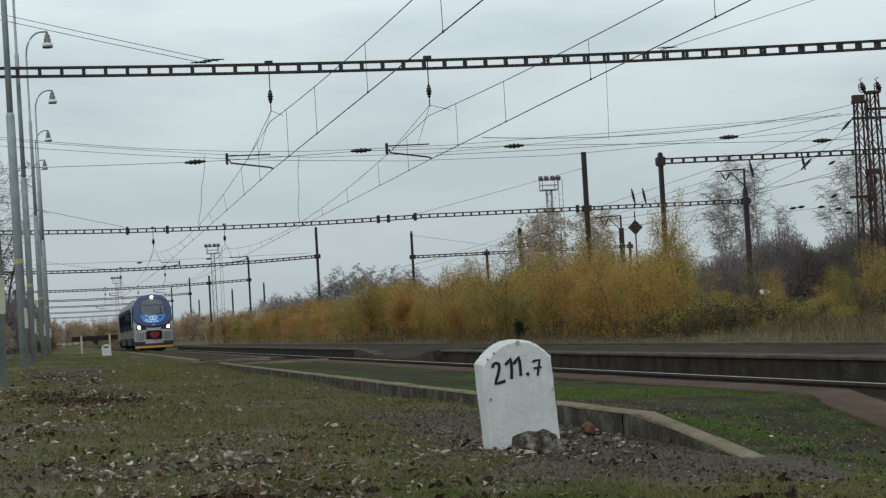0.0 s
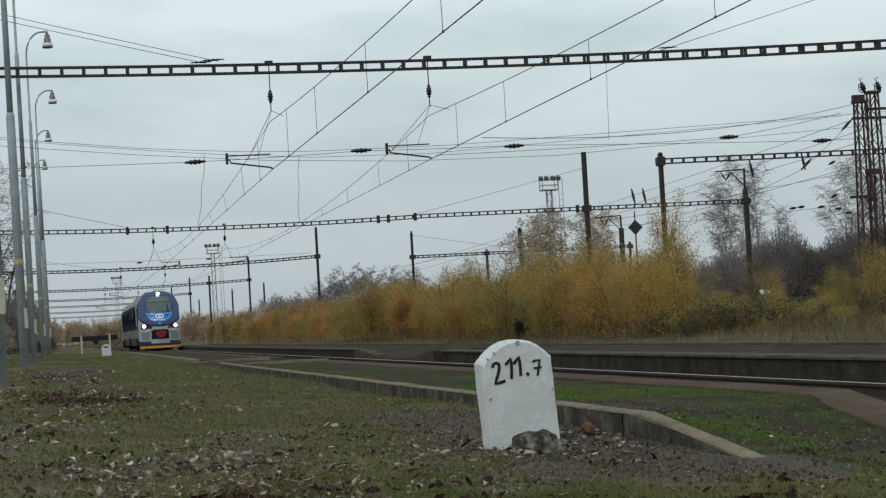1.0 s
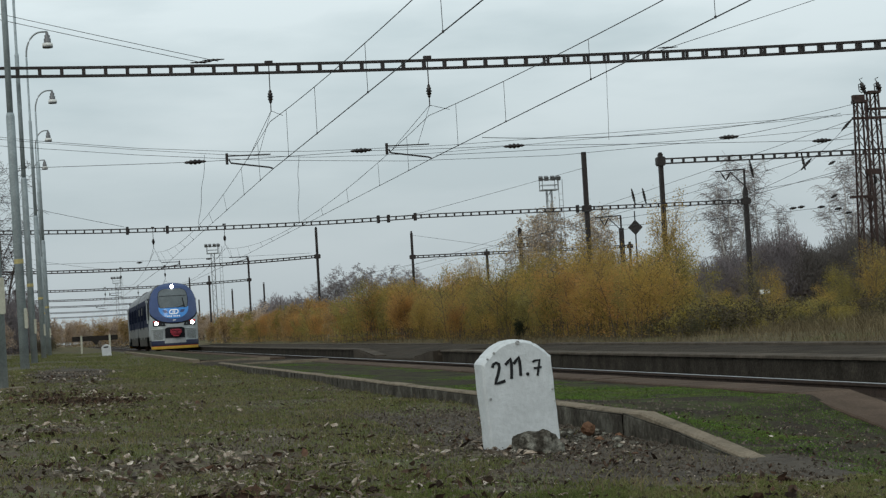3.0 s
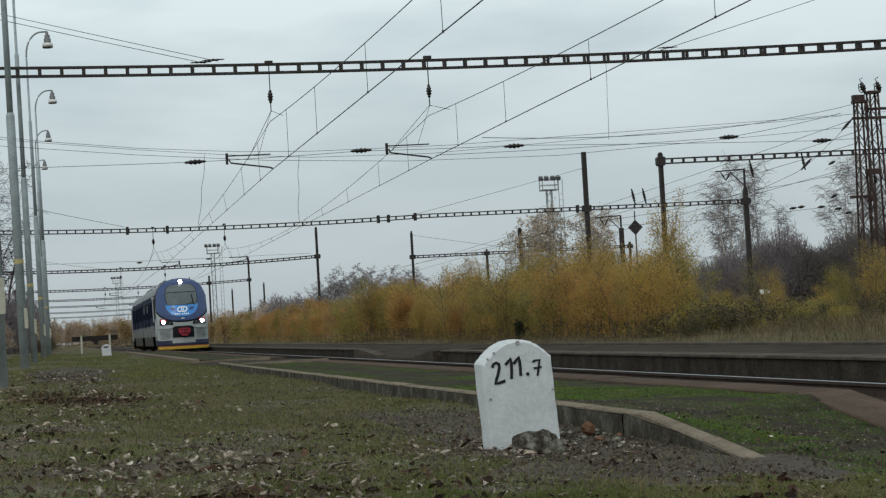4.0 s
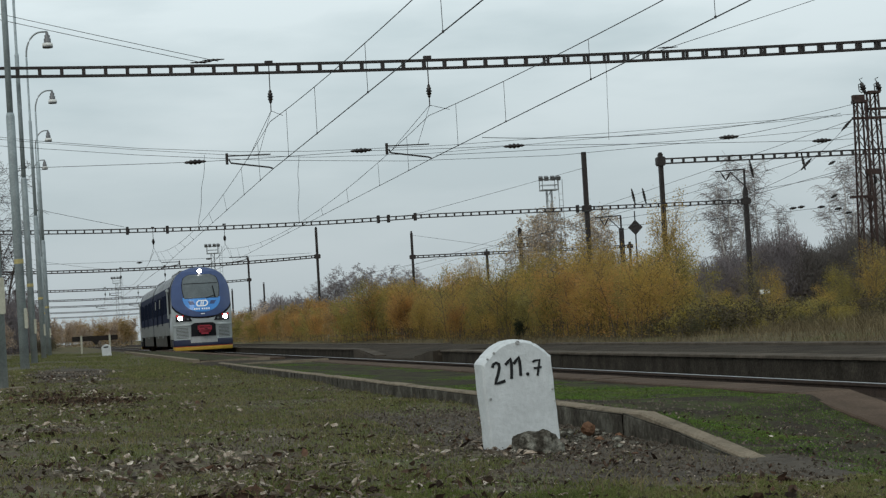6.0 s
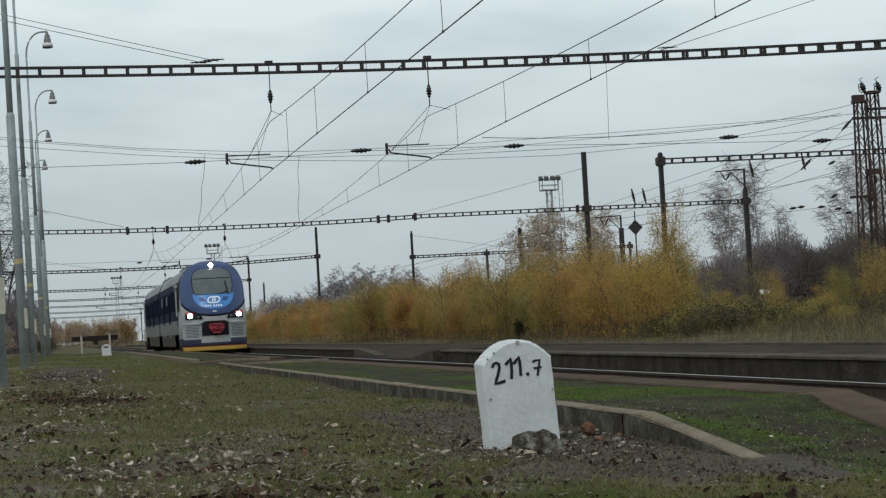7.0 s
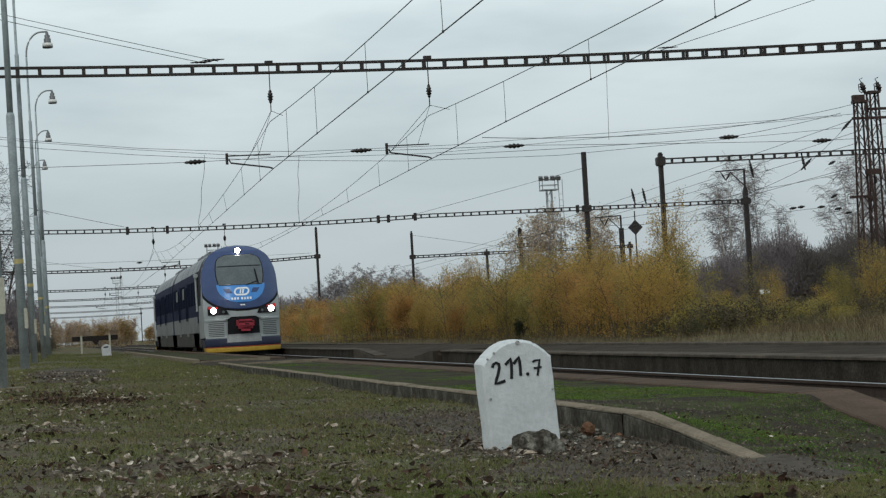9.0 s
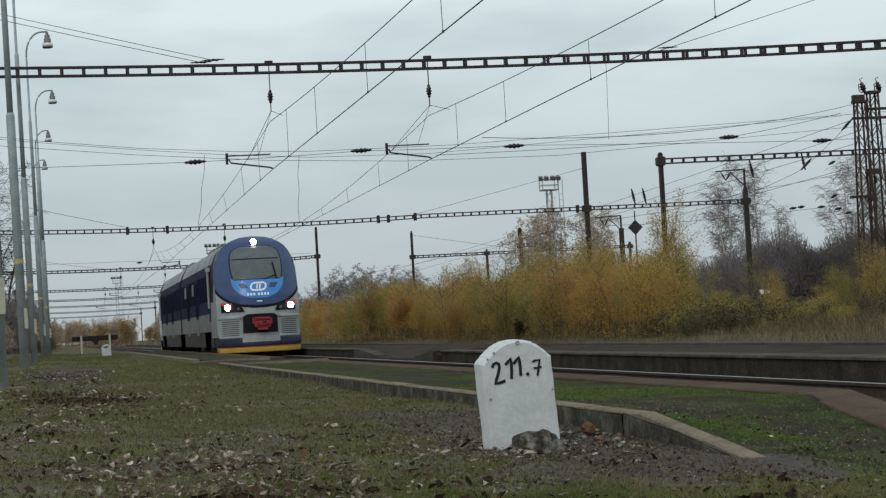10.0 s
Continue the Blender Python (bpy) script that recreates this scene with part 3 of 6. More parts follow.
side_bracket(54.1, 155.0, 10.0)
for mx, my, top in ((32.0, 389.0, 9.2), (38.1, 389.0, 10.5), (29.95, 455.0, 9.1)):
    lone = thing("catenary_mast", pose(0, 0, 0), "dark steel mast of the far overhead line", "mast", "lone far masts")
    gantry_mast(lone, mx, my, top, "shaft", 0.2)
side_bracket(50.7, 180.0, 8.0, True)
for cx in (5.1, 8.1, 24.3, 25.1, 27.2, 40.2):
    clip = thing("beam_clamp", pose(cx, 155.0, 9.0 + 0.0011 * (cx - 15) ** 2 if cx < 28 else 9.19), "dark steel clamp bolted round the gantry beam", "clamp", "gantry beam clamps")
    part("plates", Geo().box(-0.11, -0.14, -0.30, 0.11, 0.14, 0.30, bev=0.03), M_STEEL, clip)
    part("bolt", Geo().strut((0, -0.16, 0.0), (0, 0.16, 0.0), 0.1), M_STEEL, clip)


def wire(name, pts, r, label, parent=None):
    g = Geo().tube(pts, r, 5, cap=False)
    ob = part(name, g, M_WIRE, parent, smooth=True)
    return ob


def sag(a, b, d, n=14):
    a, b = Vector(a), Vector(b)
    return [a.lerp(b, i / n) - Vector((0, 0, 4 * d * (i / n) * (1 - i / n))) for i in range(n + 1)]


SUPPORT_Y = (-24.0, *GANTRY_Y)


def build_catenary(x, contact, label):
    """Messenger and contact wire of one track, with droppers, hangers and steady arms at each gantry."""
    t = thing("overhead_line", pose(0, 0, 0), label, "overhead line", "overhead lines")
    for i in range(len(SUPPORT_Y) - 1):
        a, b = SUPPORT_Y[i], SUPPORT_Y[i + 1]
        far = a > 150
        r = (0.011 if i == 0 else 0.0095) if not far else 0.012
        za, zb = contact, contact
        dip = 0.85 if i == 0 else 1.15
        stagger = ((0.36 if x < 9 else 0.24), -0.04, (0.75 if x < 9 else 0.82), 0.12, -0.12, 0.12, -0.12, 0.12, -0.12)
        hung = ((0.32 if x < 9 else 0.22), -0.04, (0.28 if x < 9 else 0.62), 0.08, -0.1, 0.1, -0.1, 0.1, -0.1)
        sx0, sx1 = stagger[i], stagger[i + 1]
        hx0, hx1 = hung[i], hung[i + 1]
        za += 0.2 if i == 2 else 0.0
        zb += 0.2 if i == 1 else 0.0
        if i == 0:
            dip = 0.74
        off = [sx0 + (sx1 - sx0) * k / 40 for k in range(41)]
        lift = (1.0 if x < 9 else 0.5) if i == 0 else 0.0
        mess = [Vector((x + hx0 + (hx1 - hx0) * k / 40, a + (b - a) * k / 40, 7.42 + lift * (off[k] + 0.1) * math.sin(math.pi * k / 40) - 4 * dip * (k / 40) * (1 - k / 40))) for k in range(41)]
        cont = [Vector((x + off[k], a + (b - a) * k / 40, za + (zb - za) * k / 40)) for k in range(41)]
        wire("messenger_wire", mess, r, "", t)
        wire("contact_wire", cont, r * 1.15, "", t)
        if not far:
            n = 12
            for k in range(1, n):
                j = round(40 * (k - 0.5) / (n - 1))
                p, q = mess[j], cont[j]
                wire("dropper", [p, q], 0.007, "", t)
                part("clip", Geo().box(q.x - 0.014, q.y - 0.03, q.z - 0.018, q.x + 0.014, q.y + 0.03, q.z + 0.03), M_STEEL, t)
        y = b
        if y > 330:
            continue
        # hanger, insulator, stitch wire and steady arm
        k = 1.0 if y < 100 else 1.4
        g = Geo()
        hx = x + (hx1 if i else 0.0)
        insulator(g, (hx, y, 8.42), (hx, y, 7.98), 0.085 * k, 5)
        part("insulator", g, M_INSUL, t)
        part("hanger", Geo().strut((hx, y, 9.25), (hx, y, 8.4), 0.03 * k).strut((hx, y, 8.02), (hx, y, 7.72), 0.03 * k).box(hx - 0.12, y - 0.1, 9.2, hx + 0.12, y + 0.1, 9.32), M_STEEL, t)
        flip = -1 if i == 1 else 1
        wire("stitch_wire", [(hx, y, 7.75), (hx, y - 3.2, 7.25)], 0.009 * k, "", t)
        wire("stitch_wire", [(hx, y, 7.75), (hx, y + 8.5, 7.0)], 0.009 * k, "", t)
        wire("stitch_wire", [(hx, y, 7.75), (hx - flip * 0.45, y, zb + 0.48)], 0.007 * k, "", t)
        cx = x + sx1
        arm = Geo().tube([(cx, y, zb + 0.02), (cx - flip * 0.1, y, zb + 0.06), (cx - flip * 1.3, y, zb + 0.24), (cx - flip * 1.36, y, zb + 0.36)], 0.028 * k, 6)
        arm.tube([(cx - flip * 1.42, y, zb + 0.46), (cx - flip * 0.05, y, zb + 0.47)], 0.022 * k, 6)
        arm.box(cx - flip * 1.42 - 0.04, y - 0.04, zb + 0.2, cx - flip * 1.42 + 0.04, y + 0.04, zb + 0.55)
        part("steady_arm", arm, M_STEEL, t)
    return t


build_catenary(6.72, 5.92, "messenger and contact wires over the main track")
build_catenary(11.78, 6.04, "messenger and contact wires over the second track")


def cross_line(pts, insul, label, r=0.008, d=0.12, size=0.075):
    t = thing("span_wire", pose(0, 0, 0), label, "wire", "cross span wires")
    for a, b in zip(pts, pts[1:]):
        wire("strand", sag(a, b, d, 16), r, "", t)
    for p in insul:
        g = Geo()
        insulator(g, (p[0] - 0.34, p[1], p[2]), (p[0] + 0.34, p[1], p[2] + 0.02), size, 5)
        part("insulator", g, M_INSUL, t)


Y1 = GANTRY_Y[0]
cross_line([(-9, Y1, 6.35), (4.27, Y1, 6.24), (9.5, Y1, 6.38), (14.45, Y1, 6.36), (24.85, Y1, 6.11), (33, Y1, 6.3)], [(4.27, Y1, 6.23), (9.5, Y1, 6.38), (14.45, Y1, 6.33), (24.85, Y1, 6.1)], "lower cross span wire with brown insulators", d=0.02)
cross_line([(-9, Y1, 8.0), (-1.6, Y1, 6.97), (2.5, Y1, 6.53), (6.5, Y1, 6.20), (10.9, Y1, 6.00), (15.9, Y1, 5.98), (33, Y1, 6.9)], [], "plain cross span wire", d=0.0, r=0.007)
cross_line([(-9, Y1, 8.3), (-0.4, Y1, 7.07), (2.6, Y1, 6.73), (5.6, Y1, 6.51), (7.9, Y1, 6.43), (12.4, Y1, 6.45), (33, Y1, 7.2)], [], "slack thin cross wire over the tracks", d=0.0, r=0.007)
cross_line([(12.0, Y1 + 0.6, 6.2), (21.85, Y1 + 0.6, 6.40), (25.8, Y1 + 0.6, 7.05)], [(21.85, Y1 + 0.6, 6.39)], "slack thin cross wire with a brown insulator", d=0.04)
cross_line([(-9, Y1, 8.1), (-0.4, Y1, 7.02), (2.6, Y1, 6.68), (5.2, Y1, 6.43), (7.9, Y1, 6.24), (11.7, Y1, 6.21), (25.6, Y1, 6.9)], [], "slack thin cross wire over the tracks", d=0.0, r=0.0065)
cross_line([(5.15, Y1, 9.36), (-4.0, Y1, 11.7)], [(5.0, Y1, 9.4)], "slanting stay wire tied to the gantry", d=0.02, r=0.01, size=0.035)
cross_line([(4.74, Y1, 9.31), (-4.0, Y1, 11.51)], [(4.62, Y1, 9.34)], "slanting stay wire tied to the gantry", d=0.02, r=0.01, size=0.035)
cross_line([(19.35, Y1, 9.22), (28.6, Y1, 11.85)], [(19.75, Y1, 9.34)], "slanting stay wire tied to the gantry", d=0.02, r=0.01, size=0.03)
cross_line([(4.9, 155, 9.41), (-4.3, 155, 11.75)], [], "slanting stay wire tied to the gantry", d=0.02, r=0.016)
cross_line([(40.9, 155, 12.4), (26.5, 155, 9.2)], [], "slanting stay wire tied to the mast", d=0.02, r=0.014)
cross_line([(42.4, 245, 11.8), (57.0, 245, 9.2)], [], "slanting stay wire tied to the mast", d=0.02, r=0.018)
for a, b in (((5.2, 237, 9.2), (-3.0, 230, 10.4)), ((-3, 237, 10.1), (29, 237, 9.9))):
    cross_line([a, b], [(9.0, 237, 9.75), (17.0, 237, 9.8)] if a[0] < 0 else [], "far cross span wire", d=0.1, r=0.016, size=0.12)
# wires of the other yard tracks, running to the lattice towers
for k, (a, b) in enumerate((((36.6, 89, 9.9), (14.0, 66, 6.9)), ((36.6, 89, 9.2), (33.2, 250, 6.2)), ((37.0, 89, 8.7), (38.0, 300, 6.0)), ((36.6, 90, 7.0), (44.0, 320, 6.0)), ((37.2, 90, 8.2), (30.0, 200, 6.2)))):
    cross_line([a, b], [], "overhead wire of the other yard tracks", d=0.5, r=0.012)
cross_line([(36.6, 89, 9.3), (34.36, 89, 7.34), (33.33, 89, 6.73), (30.5, 90, 5.7)], [], "slanting feeder wire tied to the lattice tower", d=0.06, r=0.01)
for ix, iz in ((34.1, 7.2), (36.2, 8.95)):
    t = thing("hanging_insulator", pose(ix, 89, iz), "brown rod insulator in a slanting feeder wire", "insulator", "hanging insulators")
    g = Geo()
    insulator(g, (-0.28, 0, -0.27), (0.28, 0, 0.27), 0.07, 6)
    part("sheds", g, M_INSUL, t)
for ix, iz in ((43.3, 8.55), (43.3, 6.65), (43.5, 6.0), (44.1, 5.75), (40.8, 6.15), (41.3, 6.2), (42.5, 6.15)):
    t = thing("wire_insulator", pose(ix, 109, iz), "small brown insulator in a far overhead wire", "insulator", "far wire insulators")
    g = Geo()
    insulator(g, (-0.22, 0, 0.0), (0.22, 0, 0.05 if iz < 6.3 else 0.2), 0.085, 4)
    part("sheds", g, M_INSUL, t)
cross_line([(47.5, 109, 6.6), (38.0, 109, 5.9), (30.0, 109, 5.7)], [], "thin cross wire of the other yard tracks", d=0.1, r=0.011)
cross_line([(47.5, 109, 8.9), (38.5, 109, 7.3), (30.0, 112, 6.1)], [], "thin cross wire of the other yard tracks", d=0.2, r=0.011)
for p in ((38.4, 109, 8.0), (41.5, 109, 8.3), (34.6, 120, 7.4), (35.3, 120, 7.4)):
    t = thing("hanging_insulator", pose(*p), "brown hanging insulator of the overhead line", "insulator", "hanging insulators")
    g = Geo()
    insulator(g, (0, 0, 1.0), (0.18, 0, 0.0), 0.09, 6)
    part("sheds", g, M_INSUL, t)


# thin wires that hang beside the gantry
for x, z0, e, z1 in ((17.65, 8.9, 17.6, 6.42), (7.5, 6.3, 7.4, 4.2), (4.59, 6.45, 4.29, 4.3)):
    pts = [(x + (e - x) * k / 10 + (0.02 if x < 10 else 0.005) * math.sin(k * 1.3 + x), Y1, z0 + (z1 - z0) * k / 10) for k in range(11)]
    hang = thing("hanging_wire", pose(0, 0, 0), "thin slack wire hanging from the overhead line", "wire", "hanging wires")
    wire("strand", pts, 0.007, "", hang)


# ---- lattice towers ----
def lattice_tower(x, y, top, w0, w1, label, arms=True, mat=M_STEEL_RED):
    t = thing("lattice_tower", pose(x, y, ground_z(x, y) - 0.1), label, "lattice tower", "lattice towers")
    legs = []
    for sx in (-1, 1):
        for sy in (-1, 1):
            part("leg", Geo().strut((sx * w0 / 2, sy * w0 / 2, 0), (sx * w1 / 2, sy * w1 / 2, top), 0.075), mat, t)
    n = max(6, int(top / 0.70))
    half = lambda u: (w0 + (w1 - w0) * u) / 2
    for side in range(4):
        for i in range(n):
            u, v = i / n, (i + 1) / n
            a, b = half(u), half(v)
            s = 1 if i % 2 else -1
            p, q = (s * a, -a, u * top), (-s * b, -b, v * top)
            if side == 1:
                p, q = (p[0], -p[1], p[2]), (q[0], -q[1], q[2])
            if side > 1:
                k = 1 if side == 2 else -1
                p, q = (k * p[1], p[0], p[2]), (k * q[1], q[0], q[2])
            part("brace", Geo().strut(p, q, 0.034), mat, t)
    part("cap", Geo().box(-w1 / 2 - 0.1, -w1 / 2 - 0.1, top, w1 / 2 + 0.1, w1 / 2 + 0.1, top + 0.12), mat, t)
    if arms:
        part("cross_arm", Geo().box(-0.4, -0.08, top - 0.78, 1.9, 0.08, top - 0.66), mat, t)
    return t


tower = lattice_tower(37.3, 90.0, 10.1, 0.78, 0.40, "rust-brown steel lattice tower carrying overhead wires")
part("head_beam", Geo().box(-0.34, -0.12, 10.2, 0.24, 0.12, 10.48, bev=0.03), M_STEEL_RED, tower)
part("low_arm", Geo().box(-0.75, -0.08, 5.62, 0.42, 0.08, 5.74, bev=0.02), M_STEEL_RED, tower)
part("tie_beam", Geo().box(0.1, -0.1, 6.72, 0.86, 0.1, 6.98, bev=0.03), M_STEEL_RED, tower)
part("insulator", Geo().tube([(0.36, -0.3, 6.62), (0.44, -0.3, 6.5), (0.44, -0.3, 6.3), (0.36, -0.3, 6.2)], 0.07, 8), M_INSUL, tower)
tower = lattice_tower(38.18, 90.5, 10.58, 0.78, 0.40, "rust-brown steel lattice tower topped by horn insulators")
for dx in (-0.5, 0.28):
    g = Geo()
    g.tube([(dx, 0, 10.63), (dx - 0.14, 0, 10.73), (dx - 0.16, 0, 11.03), (dx, 0, 11.13)], 0.025, 5)
    insulator(g, (dx + 0.12, 0, 10.63), (dx - 0.02, 0, 11.15), 0.15, 4)
    g.tube([(dx - 0.02, 0, 11.15), (dx - 0.1, 0, 11.28), (dx + 0.06, 0, 11.35)], 0.025, 5)
    part("horn_insulator", g, M_INSUL, tower)


def floodlight_tower(x, y, top):
    t = lattice_tower(x, y, top, 0.55, 0.5, "pale steel floodlight tower with a railed top platform", arms=False, mat=M_POLE_THIN)
    part("top_deck", Geo().box(-0.85, -0.7, top, 0.85, 0.7, top + 0.12), M_POLE_THIN, t)
    g = Geo()
    for px in (-0.8, 0.8):
        for py in (-0.65, 0.65):
            g.strut((px, py, top), (px, py, top + 1.1), 0.07)
    for h in (0.55, 1.1):
        for a, b in (((-0.8, -0.65), (0.8, -0.65)), ((-0.8, 0.65), (0.8, 0.65)), ((-0.8, -0.65), (-0.8, 0.65)), ((0.8, -0.65), (0.8, 0.65))):
            g.strut((*a, top + h), (*b, top + h), 0.06)
    part("railing", g, M_POLE_THIN, t)
    for dx in (-1.2, -0.5, 0.3, 1.0):
        part("floodlight", Geo().box(-0.22, -0.3, -0.2, 0.22, 0.1, 0.2, Matrix.Translation((dx * 0.8, -0.7, top + 1.25)) @ pose(0, 0, 0, 25, 0, dx * 10), bev=0.04), M_LAMP_GREY, t)
    g = Geo()
    for s in (-0.2, 0.2):
        g.strut((1.15 + s, -0.3, 0.5), (1.15 + s, -0.3, top + 1.1), 0.05)
    for i in range(int(top / 0.6)):
        g.strut((0.95, -0.3, 0.6 + i * 0.6), (1.35, -0.3, 0.6 + i * 0.6), 0.04)
    part("ladder", g, M_POLE_THIN, t)


floodlight_tower(49.0, 200.0, 13.6)
floodlight_tower(22.1, 300.0, 12.9)
floodlight_tower(11.9, 450.0, 13.8)


# ---- platform lamps ----
def build_lamp(x, y, arm, first):
    t = thing("street_lamp", pose(x, y, ground_z(x, y) - 0.03, 0, -0.55, 0), "tall grey steel lamp post with a curved arm and bell lamp", "street lamp", "platform lamp posts")
    part("base_collar", Geo().box(-0.32, -0.3, -0.1, 0.32, 0.3, 0.045, bev=0.03), M_CONC, t, "small concrete footing")
    part("lower_tube", Geo().tube([(0, 0, 0), (0, 0, 5.7), (0, 0, 5.78)], [0.105, 0.098, 0.08], 14), M_POLE, t, smooth=True)
    part("upper_tube", Geo().tube([(0, 0, 5.7), (0, 0, 9.6), (0, 0, 9.65), (0, 0, 12.2)], [0.07, 0.065, 0.042, 0.04], 12), M_POLE, t, smooth=True)
    pts = [(0, 0, 12.15)] + [(arm * (1 - math.cos(a)) * 0.72, 0, 12.25 + 0.95 * math.sin(a)) for a in [math.pi / 2 * i / 8 for i in range(9)]] + [(arm, 0, 13.2)]
    part("curved_arm", Geo().tube(pts, 0.035, 8), M_POLE_THIN, t, smooth=True)
    prof = [(0.03, 0.0), (0.06, -0.05), (0.07, -0.12), (0.12, -0.16), (0.10, -0.26), (0.15, -0.30), (0.14, -0.42), (0.165, -0.46)]
    head = part("lamp_head", Geo().tube([(arm - 0.03, 0, 13.2 + z) for r, z in prof], [r for r, z in prof], 14), M_LAMP_GREY, t, smooth=True)
    part("lamp_glass", Geo().tube([(arm - 0.03, 0, 12.74), (arm - 0.03, 0, 12.72), (arm - 0.03, 0, 12.62), (arm - 0.03, 0, 12.60)], [0.18, 0.215, 0.215, 0.20], 14), M_LAMP_WHITE, head, "white ribbed lamp glass", smooth=True)
    part("lamp_rim", Geo().tube([(arm - 0.03, 0, 12.60), (arm - 0.03, 0, 12.585), (arm - 0.03, 0, 12.54)], [0.21, 0.22, 0.20], 14), M_LAMP_GREY, head, "grey lower lamp rim", smooth=True)
    part("band", Geo().tube([(0, 0, 2.40), (0, 0, 2.5)], 0.108, 14), M_YELLOW, t, "faded yellow painted band")
    part("terminal_box", Geo().box(0.05, -0.15, 0.95, 0.125, -0.07, 1.40, bev=0.015), M_BOX, t, "cream terminal box")


for i, (lx, ly, la) in enumerate(((-0.80, 25.6, 0.75), (-0.88, 46.2, 0.75), (-0.92, 63.9, 0.84), (-0.82, 83.2, 0.90), (-0.72, 102.4, 0.89), (-0.98, 121.6, 0.80), (-1.36, 140.8, 0.80))):
    build_lamp(lx, ly, la, i == 0)


# ---- kilometre stones ----
def stroke(pts, w, y):
    """A painted stroke of width w through points (x, z), on the face at y."""
    g = Geo()
    left, right = [], []
    for i, p in enumerate(pts):
        a, b = Vector(pts[max(i - 1, 0)]), Vector(pts[min(i + 1, len(pts) - 1)])
        d = (b - a).normalized()
        n = Vector((-d.y, d.x)) * w / 2
        left.append((p[0] + n.x, y, p[1] + n.y))
        right.append((p[0] - n.x, y, p[1] - n.y))
    rows = [left, right, [(x, y + 0.004, z) for x, _, z in right], [(x, y + 0.004, z) for x, _, z in left], left]
    return g.grid(rows)


def stone_geo(w, h, d, chips, seed):
    """A slab with a round-arched top, chamfered edges and small chips."""
    rnd = random.Random(seed)
    out = [(-w / 2, -0.12)]
    shoulder = h - 0.115 * w / 0.42
    for i in range(9):
        out.append((-w / 2, shoulder * i / 8))
    n = 40
    for i in range(1, n):
        u = -1 + 2 * i / n
        out.append((u * w / 2, shoulder + (h - shoulder) * (1 - abs(u) ** 2.1)))
    for i in range(9):
        out.append((w / 2, shoulder * (8 - i) / 8))
    out.append((w / 2, -0.12))
    pts = [(x + rnd.uniform(-chips, chips), z + rnd.uniform(-chips, chips)) for x, z in out]
    k, c = len(pts), 0.020
    shrink = lambda p: (p[0] * (1 - c / w), p[1] - c * 0.7 * max(0, p[1]) / h)
    rings = [[(shrink(p)[0], -d / 2, shrink(p)[1]) for p in pts], [(x, -d / 2 + c, z) for x, z in pts], [(x, d / 2 - c, z) for x, z in pts], [(shrink(p)[0], d / 2, shrink(p)[1]) for p in pts]]
    g = Geo().add([p for r in rings for p in r], [tuple(range(k)), tuple(range(4 * k - 1, 3 * k - 1, -1))] + [(r * k + i, (r + 1) * k + i, (r + 1) * k + (i + 1) % k, r * k + (i + 1) % k) for r in range(3) for i in range(k)])
    return g


def build_stones():
    # the near one leans and faces the siding path
    at = pose(2.232, 9.98, 0.165, 0, -3.8, 7)
    s = thing("kilometre_stone", at, "whitewashed kilometre stone with hand-painted black numbers", "kilometre stone", "kilometre stones")
    part("slab", stone_geo(0.372, 0.54, 0.15, 0.0018, 4), M_STONE_WHITE, s)
    f = -0.0785
    w = 0.0145
    two = [(-0.135, 0.415), (-0.128, 0.432), (-0.112, 0.440), (-0.099, 0.430), (-0.098, 0.410), (-0.108, 0.375), (-0.122, 0.340), (-0.128, 0.322), (-0.110, 0.322), (-0.088, 0.327), (-0.075, 0.330)]
    one_a = [(-0.066, 0.420), (-0.050, 0.436), (-0.034, 0.452), (-0.033, 0.430), (-0.036, 0.380), (-0.041, 0.336)]
    one_b = [(-0.022, 0.420), (-0.006, 0.438), (0.010, 0.456), (0.012, 0.430), (0.011, 0.390), (0.009, 0.346)]
    seven = [(0.078, 0.418), (0.095, 0.424), (0.118, 0.424), (0.112, 0.400), (0.104, 0.370), (0.098, 0.348)]
    bar = [(0.082, 0.386), (0.098, 0.386), (0.124, 0.388)]
    two, one_a, one_b = ([(x, 0.438 + (z - 0.44) * 0.86) for x, z in way] for way in (two, one_a, one_b))
    for pts, name in ((two, "numeral"), (one_a, "numeral"), (one_b, "numeral"), (seven, "numeral")):
        g = stroke(pts, w if pts is not seven else 0.011, f)
        if pts is seven:
            g.v += stroke(bar, 0.010, f - 0.0005).v
            k = len(g.v) // 1
            half = len(stroke(seven, 0.011, f).v)
            g.f += [tuple(i + half for i in q) for q in stroke(bar, 0.010, f - 0.0005).f]
        part(name, g, M_BLACK, s, "hand-painted black numeral")
    part("numeral_point", Geo().disc((0.046, f + 0.002, 0.362), 0.0085, -1, 10, 0.004), M_BLACK, s, "hand-painted black point")
    for cx, cz, r in ((0.012, 0.522, 0.012), (-0.163, 0.262, 0.007), (-0.155, 0.46, 0.006), (0.168, 0.27, 0.006), (-0.118, 0.486, 0.007), (0.171, 0.21, 0.004)):
        part("chip", Geo().disc((cx, f + 0.003, cz), r, -1, 7, 0.004), M_CHIP, s, "small bare chip in the paint")
    at = pose(1.80, 89.6, 0.23, 0, -3, -4)
    s = thing("kilometre_stone", at, "small whitewashed kilometre stone on the grass", "kilometre stone", "kilometre stones")
    part("slab", stone_geo(0.40, 0.48, 0.15, 0.003, 5), M_STONE_WHITE, s)
    part("number_bar", Geo().box(-0.11, -0.083, 0.33, 0.10, -0.077, 0.39), M_BLACK, s, "dark painted number")


build_stones()


